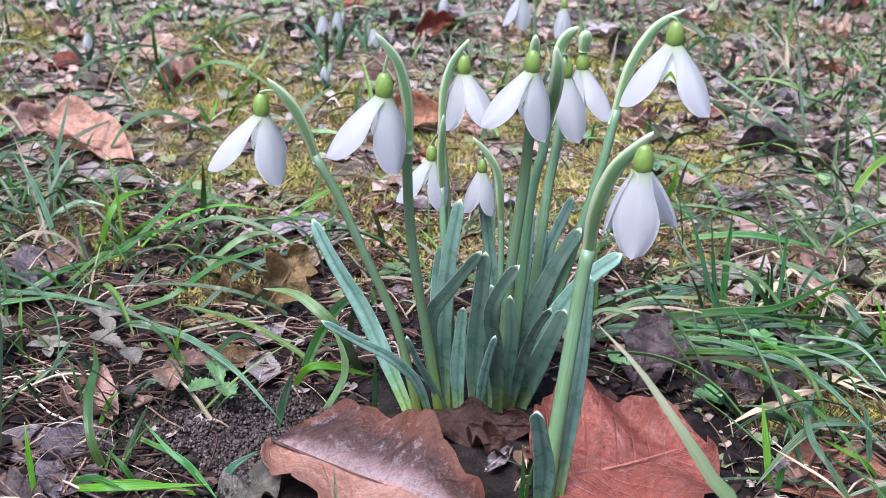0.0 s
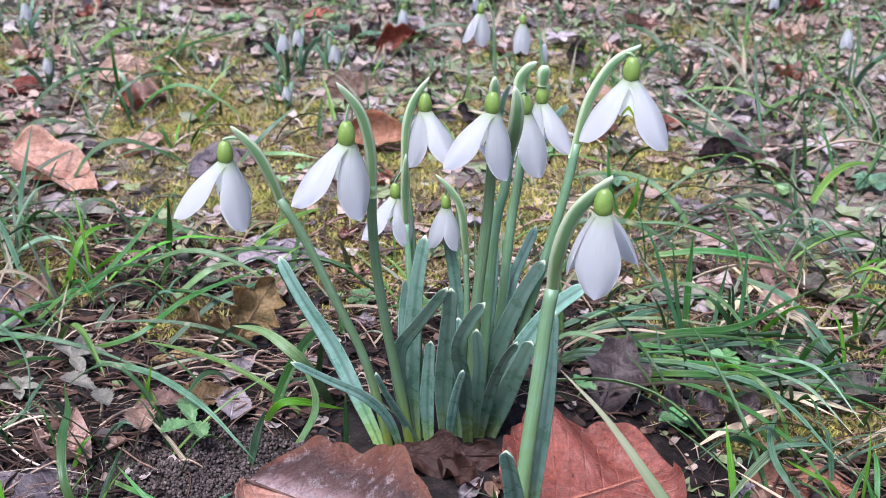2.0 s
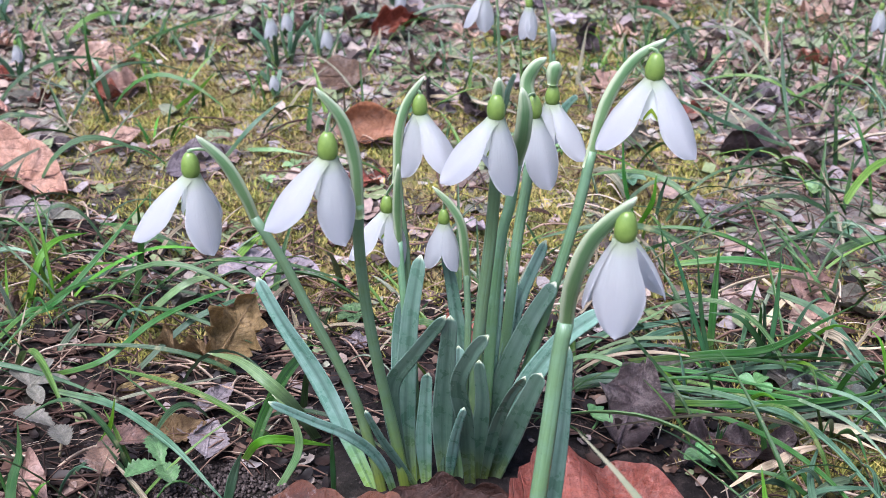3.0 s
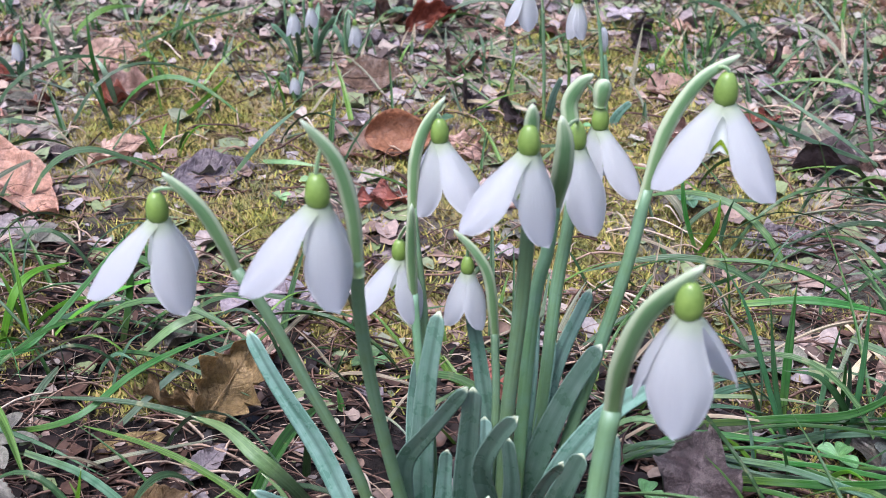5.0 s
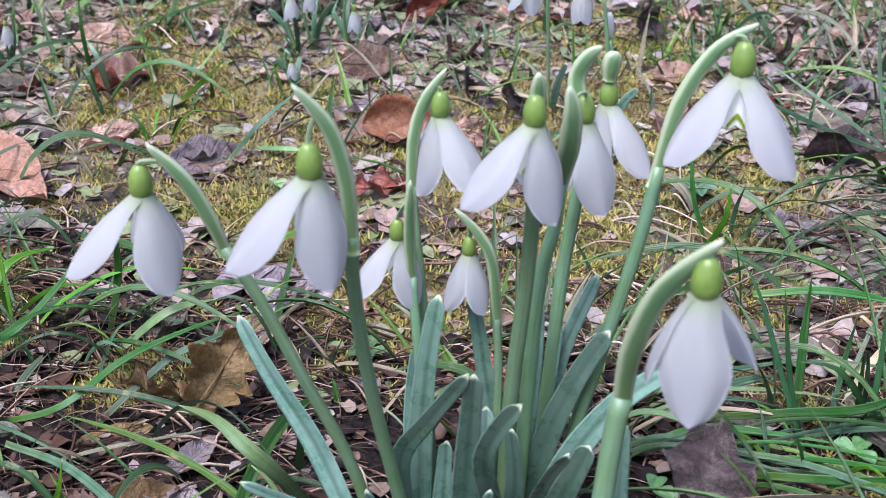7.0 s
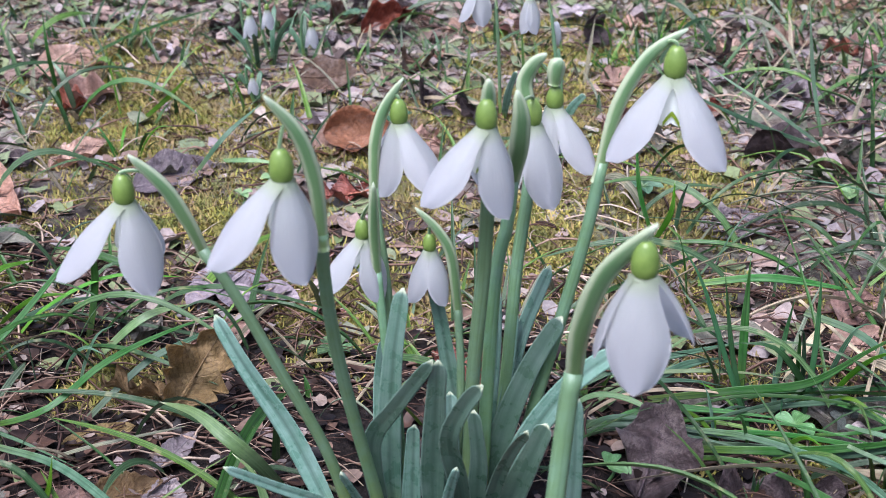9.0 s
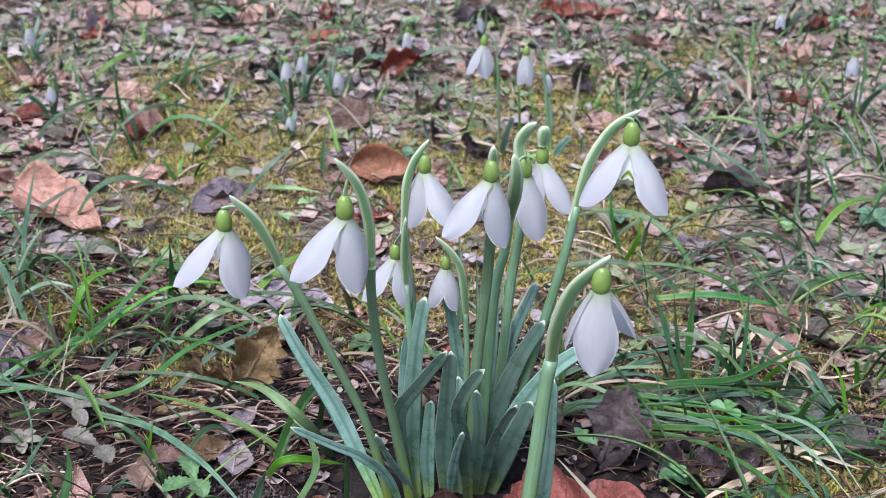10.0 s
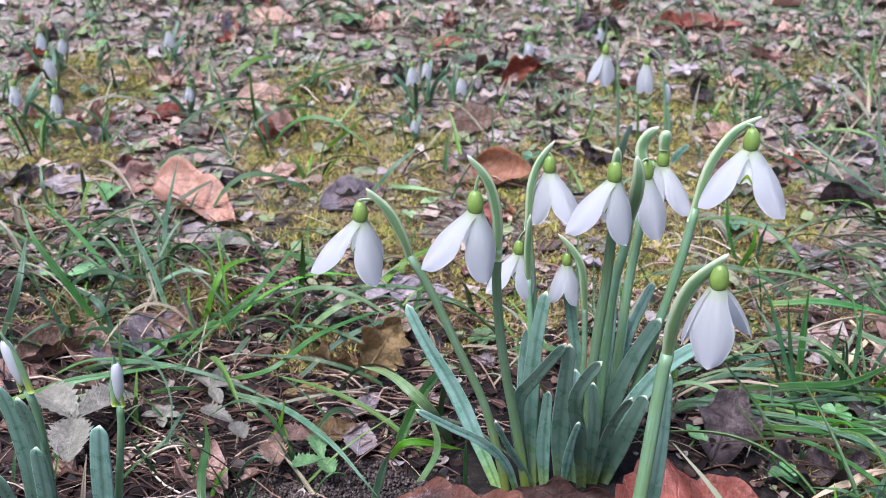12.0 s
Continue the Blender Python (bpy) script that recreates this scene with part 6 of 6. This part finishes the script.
def scraps():
    rnd = random.Random(8)
    verts, faces = [], []
    for _ in range(24000):
        x, y = rnd.uniform(-0.52, 0.36), rnd.uniform(-0.14, 0.68)
        if at_clump(x, y):
            continue
        if (moss_at(x, y) > 0.4 and rnd.random() < 0.75) or (y < 0.10 and rnd.random() < (0.5 if x > 0.06 else 0.8)):
            continue
        s = (0.0010 + 0.0050 * rnd.random() ** 2.4) * (0.7 if y < 0.1 else 1.0)
        a, tx, ty = rnd.uniform(0, 6.28), rnd.gauss(0, 0.35), rnd.gauss(0, 0.35)
        w = rnd.uniform(0.35, 0.9)
        c, sn = math.cos(a), math.sin(a)
        z0 = hgt(x, y) + 0.0006
        bend = rnd.uniform(-0.5, 0.7)
        k0 = len(verts)
        for j in range(3):
            for i in range(3):
                p, q = (i - 1) * s * (1 - 0.35 * abs(j - 1) * rnd.random()), (j - 1) * s * w * (1 - 0.4 * abs(i - 1) * rnd.random())
                verts.append((x + c * p - sn * q, y + sn * p + c * q, z0 + abs(tx * p + ty * q) + bend * s * ((i - 1) ** 2) * 0.5))
        for j in range(2):
            for i in range(2):
                b = k0 + j * 3 + i
                faces.append((b, b + 1, b + 4, b + 3))
    mass("leaf_litter", verts, faces, SCRAPS, "crumbled brown and grey leaf litter", "leaf litter")


def stalk_mesh(x, y, ln, r, a, turn, hump):
    """One thin stalk that lies over the litter, three-sided, thinning out at both ends."""
    verts, faces, n = [], [], 7
    px, py = x, y
    for k in range(n):
        t = k / (n - 1)
        aa = a + turn * (t - 0.5) * 1.6
        px += math.cos(aa) * ln / n
        py += math.sin(aa) * ln / n
        z = hgt(px, py) + 0.0008 + hump * math.sin(math.pi * t)
        ox, oy = -math.sin(aa) * r, math.cos(aa) * r
        verts += [(px + ox, py + oy, z - r * 0.5), (px - ox, py - oy, z - r * 0.5), (px, py, z + r)]
    for k in range(n - 1):
        for i in range(3):
            j = (i + 1) % 3
            faces.append((3 * k + i, 3 * k + j, 3 * k + 3 + j, 3 * k + 3 + i))
    return verts, faces


def threads():
    """Dry stalks and roots: the thick ones round the flowers singly, the fine ones as one loose mass."""
    rnd = random.Random(9)
    verts, faces = [], []
    single = 0
    for _ in range(15000):
        x, y = rnd.uniform(-0.36, 0.28), rnd.uniform(-0.12, 0.50)
        if at_clump(x, y) or (y > 0.14 and rnd.random() < 0.60) or (math.hypot((x + 0.060) / 0.034, (y + 0.018) / 0.022) < 1 and rnd.random() < 0.75):
            continue
        ln, r = rnd.uniform(0.008, 0.042), 0.00010 + 0.00042 * rnd.random() ** 3
        a = rnd.uniform(0, 6.28) if rnd.random() < 0.5 else rnd.gauss(0, 0.5)
        if at_clump(x + ln * math.cos(a), y + ln * math.sin(a)):
            continue
        v, f = stalk_mesh(x, y, ln, r, a, rnd.gauss(0, 0.4), rnd.uniform(0.0, 0.005))
        if r > 0.00028 and ln > 0.015 and abs(x) < 0.16 and y < 0.12 and single < 280:
            single += 1
            me = bpy.data.meshes.new("dry_stalk")
            me.from_pydata(v, [], f)
            me.polygons.foreach_set("use_smooth", [True] * len(f))
            me.materials.append(STALK)
            tagged(new("dry_stalk", me), "thin dry brown stalk lying on the litter", "dry stalk", "dry stalks")
            continue
        k0 = len(verts)
        verts += v
        faces += [tuple(q + k0 for q in p) for p in f]
    mass("dry_stalks", verts, faces, THREADS, "thin dry pinkish-brown stalks and roots", "dry stalks")


def moss_cover():
    rnd = random.Random(10)
    verts, faces = [], []
    made = 0
    for _ in range(150000):
        x, y = rnd.uniform(-0.40, 0.30), rnd.uniform(0.02, 0.48)
        if moss_at(x, y) < rnd.uniform(0.2, 0.62):
            continue
        z = hgt(x, y) - 0.0005
        for _ in range(3):
            a, ln, w = rnd.uniform(0, 6.28), rnd.uniform(0.0012, 0.0036), rnd.uniform(0.0002, 0.0005)
            o = rnd.uniform(0.2, 0.9) * ln
            c, s = math.cos(a), math.sin(a)
            k = len(verts)
            verts += [(x - s * w, y + c * w, z), (x + s * w, y - c * w, z), (x + c * o + s * w, y + s * o - c * w, z + ln * 0.7), (x + c * o * 1.5, y + s * o * 1.5, z + ln)]
            faces += [(k, k + 1, k + 2), (k, k + 2, k + 3)]
        made += 1
        if made > 42000:
            break
    mass("moss", verts, faces, MOSS, "yellow-green moss cushions on the soil", "moss")


def grass_thick(x, y):
    g = 0.03 + 0.17 * max(0.0, noise.noise((x * 14, y * 14, 2.2)))
    g += 0.05 * smooth(0.05, 0.12, x) * smooth(-0.05, 0.02, y)
    g += 0.18 * smooth(-0.09, -0.13, x) * smooth(0.045, 0.07, y) * smooth(0.16, 0.10, y)
    g += 0.30 * smooth(0.22, 0.36, y) + 0.30 * smooth(0.10, 0.0, abs(x)) * smooth(0.05, 0.08, y) * smooth(0.16, 0.12, y)
    if moss_at(x, y) > 0.5:
        g *= 0.6
    return g


def field_grass():
    rnd = random.Random(12)
    verts, faces, uvs = [], [], []
    for _ in range(30000):
        x, y = rnd.uniform(-0.50, 0.36), rnd.uniform(-0.12, 0.66)
        if at_clump(x, y) or rnd.random() > grass_thick(x, y):
            continue
        ln = rnd.uniform(0.006, 0.026) * (1.25 if x > 0.05 else 1.0)
        ln *= 1 - 0.45 * smooth(0.24, 0.36, y)
        if rnd.random() < 0.12:
            ln *= 1.6
        w = rnd.uniform(0.0004, 0.0012)
        a = rnd.uniform(0, 6.28)
        flat = rnd.uniform(0.3, 1.3)
        c, s = math.cos(a), math.sin(a)
        z0 = hgt(x, y) - 0.0008
        k0, n = len(verts), 6
        for k in range(n):
            t = k / (n - 1)
            d = ln * flat * (0.65 * t + 0.35 * t * t)
            up = ln * (t - 0.25 * flat * t * t)
            ww = w * (1 - t ** 2) + 0.00008
            px, py, pz = x + c * d, y + s * d, max(z0 + up, hgt(x + c * d, y + s * d) + 0.0004)
            verts += [(px - s * ww, py + c * ww, pz + ww * 0.8), (px, py, pz), (px + s * ww, py - c * ww, pz + ww * 0.8)]
            uvs += [(0.0, t), (0.5, t), (1.0, t)]
        for k in range(n - 1):
            for i in range(2):
                b = k0 + 3 * k + i
                faces.append((b, b + 1, b + 4, b + 3))
    mass("grass", verts, faces, FIELD, "short green and dry grass in the litter", "grass", uvs)


def tangle():
    """Long grass blades that lie over each other beside the flowers."""
    rnd = random.Random(17)
    verts, faces, uvs = [], [], []
    beds = [(0.13, 0.075, 0.045, 0.05, 34, 0.0), (0.155, 0.16, 0.05, 0.06, 34, 0.1), (0.12, 0.015, 0.035, 0.03, 9, -0.2), (-0.150, 0.092, 0.05, 0.020, 34, 0.35), (-0.235, 0.085, 0.05, 0.03, 20, 0.3), (-0.11, 0.075, 0.03, 0.02, 12, 0.3), (0.17, 0.25, 0.05, 0.06, 20, 0.2), (0.07, 0.15, 0.04, 0.04, 9, 0.0), (-0.08, 0.03, 0.03, 0.03, 16, 0.3), (-0.2, 0.19, 0.09, 0.05, 40, 0.2), (-0.1, 0.42, 0.2, 0.1, 60, 0.0)]
    for bx, by, sx, sy, number, slant in beds:
        for _ in range(number):
            x, y = rnd.gauss(bx, sx), rnd.gauss(by, sy)
            if at_clump(x, y):
                continue
            ln, w = rnd.uniform(0.022, 0.070), 0.0004 + 0.0010 * rnd.random() ** 1.4
            a = rnd.gauss(slant, 0.55) + (math.pi if rnd.random() < 0.5 else 0.0)
            turn = rnd.gauss(0, 0.4)
            hump, z0 = rnd.uniform(0.002, 0.016), rnd.uniform(-0.001, 0.007)
            end = rnd.uniform(0.0, 0.010)
            lean = rnd.uniform(-0.9, 0.9)
            px, py = x, y
            k0, n = len(verts), 11
            for k in range(n):
                t = k / (n - 1)
                aa = a + turn * t
                px += math.cos(aa) * ln / n
                py += math.sin(aa) * ln / n
                pz = max(hgt(px, py) + 0.0006, hgt(x, y) + z0 + hump * math.sin(math.pi * t ** 0.8) + end * t)
                ww = w * (1 - t ** 2.5) ** 0.7 + 0.00008
                ox, oy = -math.sin(aa) * ww, math.cos(aa) * ww
                verts += [(px + ox, py + oy, pz + ww * (0.9 + lean)), (px, py, pz), (px - ox, py - oy, pz + ww * (0.9 - lean))]
                uvs += [(0.0, t), (0.5, t), (1.0, t)]
            for k in range(n - 1):
                for i in range(2):
                    b = k0 + 3 * k + i
                    faces.append((b, b + 1, b + 4, b + 3))
    mass("grass", verts, faces, FIELD, "tangled long grass, green and dry, over the litter", "grass", uvs)


def mulch():
    """Broken brown leaf pieces that lie over each other on the soil near the flowers."""
    rnd = random.Random(31)
    verts, faces = [], []
    for _ in range(13000):
        x, y = rnd.uniform(-0.34, 0.26), rnd.uniform(-0.14, 0.20)
        if at_clump(x, y) or rnd.random() < smooth(0.06, 0.16, y) or moss_at(x, y) > 0.4:
            continue
        bare = math.hypot((x + 0.055) / 0.035, (y + 0.015) / 0.025)
        if bare < 1.0 and rnd.random() < 0.85:
            continue
        s = 0.0006 + 0.0034 * rnd.random() ** 2.6
        a, w = rnd.uniform(0, 6.28), rnd.uniform(0.3, 0.9)
        tx, ty = rnd.gauss(0, 0.3), rnd.gauss(0, 0.3)
        bend, fold = rnd.uniform(-0.3, 0.9), rnd.uniform(-0.2, 0.5)
        c, sn = math.cos(a), math.sin(a)
        z0 = hgt(x, y) + rnd.uniform(0.0002, 0.0022)
        k0 = len(verts)
        for j in range(4):
            for i in range(4):
                u, v = i / 1.5 - 1, j / 1.5 - 1
                p = u * s * (1 - 0.4 * abs(v) * rnd.random())
                q = v * s * w * (1 - 0.45 * abs(u) * rnd.random())
                verts.append((x + c * p - sn * q, y + sn * p + c * q, z0 + abs(tx * p + ty * q) + s * (0.3 * bend * u * u + 0.3 * fold * abs(v)) + rnd.uniform(0, 0.06) * s))
        for j in range(3):
            for i in range(3):
                b = k0 + j * 4 + i
                faces.append((b, b + 1, b + 5, b + 4))
    mass("leaf_mulch", verts, faces, MULCH, "wet brown broken leaf pieces on dark soil", "leaf litter")


def crumbs():
    """Bare soil: fine loose grains, and clods that are many grains stuck together."""
    rnd = random.Random(13)
    spots = []
    for _ in range(6500):
        if rnd.random() < 0.7:
            x, y = rnd.gauss(-0.056, 0.020), rnd.gauss(-0.016, 0.014)
        else:
            x, y = rnd.uniform(-0.40, 0.32), rnd.uniform(-0.12, 0.45)
        spots.append((x, y, hgt(x, y), 0.00022 + 0.00075 * rnd.random() ** 3))
    for _ in range(150):
        x, y = rnd.gauss(-0.050, 0.020), rnd.gauss(-0.020, 0.012)
        size = rnd.uniform(0.0012, 0.0038)
        for _ in range(int(26 + 9000 * size)):
            a, e = rnd.uniform(0, 6.28), math.asin(rnd.random())
            q = size * rnd.uniform(0.75, 1.1)
            px, py = x + q * math.cos(e) * math.cos(a), y + q * math.cos(e) * math.sin(a)
            spots.append((px, py, hgt(x, y) + 0.75 * q * math.sin(e), rnd.uniform(0.0003, 0.0008) * (0.7 + 90 * size)))
    verts, faces = [], []
    dirs = [(1, 0, 0), (0, 1, 0), (-1, 0, 0), (0, -1, 0), (0.6, 0.6, 0.7), (-0.6, 0.5, 0.8), (0, -0.6, 0.8), (0, 0, -0.6)]
    for x, y, z, r in spots:
        if math.hypot((x + 0.012) / 0.036, (y + 0.034) / 0.022) < 1 or (0.034 < x < 0.088 and -0.065 < y < 0.02):
            continue
        k = len(verts)
        for d in dirs:
            f = r * rnd.uniform(0.65, 1.2)
            verts.append((x + d[0] * f, y + d[1] * f, z + r * 0.3 + d[2] * f))
        faces += [(k, k + 1, k + 4), (k + 1, k + 2, k + 5), (k + 1, k + 5, k + 4), (k + 2, k + 3, k + 6), (k + 2, k + 6, k + 5), (k + 3, k, k + 6), (k, k + 4, k + 6), (k + 4, k + 5, k + 6), (k + 1, k, k + 7), (k + 2, k + 1, k + 7), (k + 3, k + 2, k + 7), (k, k + 3, k + 7)]
    mass("soil_crumbs", verts, faces, CRUMB, "loose dark crumbs of soil", "soil")


def outer_cover():
    """Coarser grass and litter that carries the ground cover on, away from the flowers."""
    rnd = random.Random(40)
    verts, faces, uvs = [], [], []
    lv, lf = [], []
    for _ in range(26000):
        r = 0.30 + 1.9 * rnd.random() ** 1.1
        a = rnd.uniform(0, 6.28319)
        x, y = r * math.cos(a), 0.2 + r * math.sin(a)
        if -0.5 < x < 0.36 and -0.13 < y < 0.66:
            continue
        z = hgt(x, y)
        if rnd.random() < 0.6:
            ln, w, b = rnd.uniform(0.012, 0.05), rnd.uniform(0.0008, 0.002), rnd.uniform(0, 6.28)
            c, s = math.cos(b), math.sin(b)
            k0 = len(verts)
            for k in range(4):
                t = k / 3
                d, up, ww = ln * 0.8 * t * t, ln * (t - 0.35 * t * t), w * (1 - t * t) + 0.0001
                verts += [(x + c * d - s * ww, y + s * d + c * ww, z + up), (x + c * d + s * ww, y + s * d - c * ww, z + up)]
                uvs += [(0.0, t), (1.0, t)]
            faces += [(k0 + 2 * k, k0 + 2 * k + 1, k0 + 2 * k + 3, k0 + 2 * k + 2) for k in range(3)]
        else:
            s, k0 = rnd.uniform(0.004, 0.016), len(lv)
            for i in range(6):
                f = s * rnd.uniform(0.5, 1.0)
                lv.append((x + f * math.cos(i * 1.047), y + 0.7 * f * math.sin(i * 1.047), z + 0.001 + 0.3 * f * rnd.random()))
            lf.append(tuple(range(k0, k0 + 6)))
    mass("grass", verts, faces, FIELD, "scattered grass on the ground around", "grass", uvs)
    mass("leaf_litter", lv, lf, SCRAPS, "scattered leaf litter on the ground around", "leaf litter")


outer_cover()
scraps()
mulch()
threads()
moss_cover()
field_grass()
tangle()
crumbs()
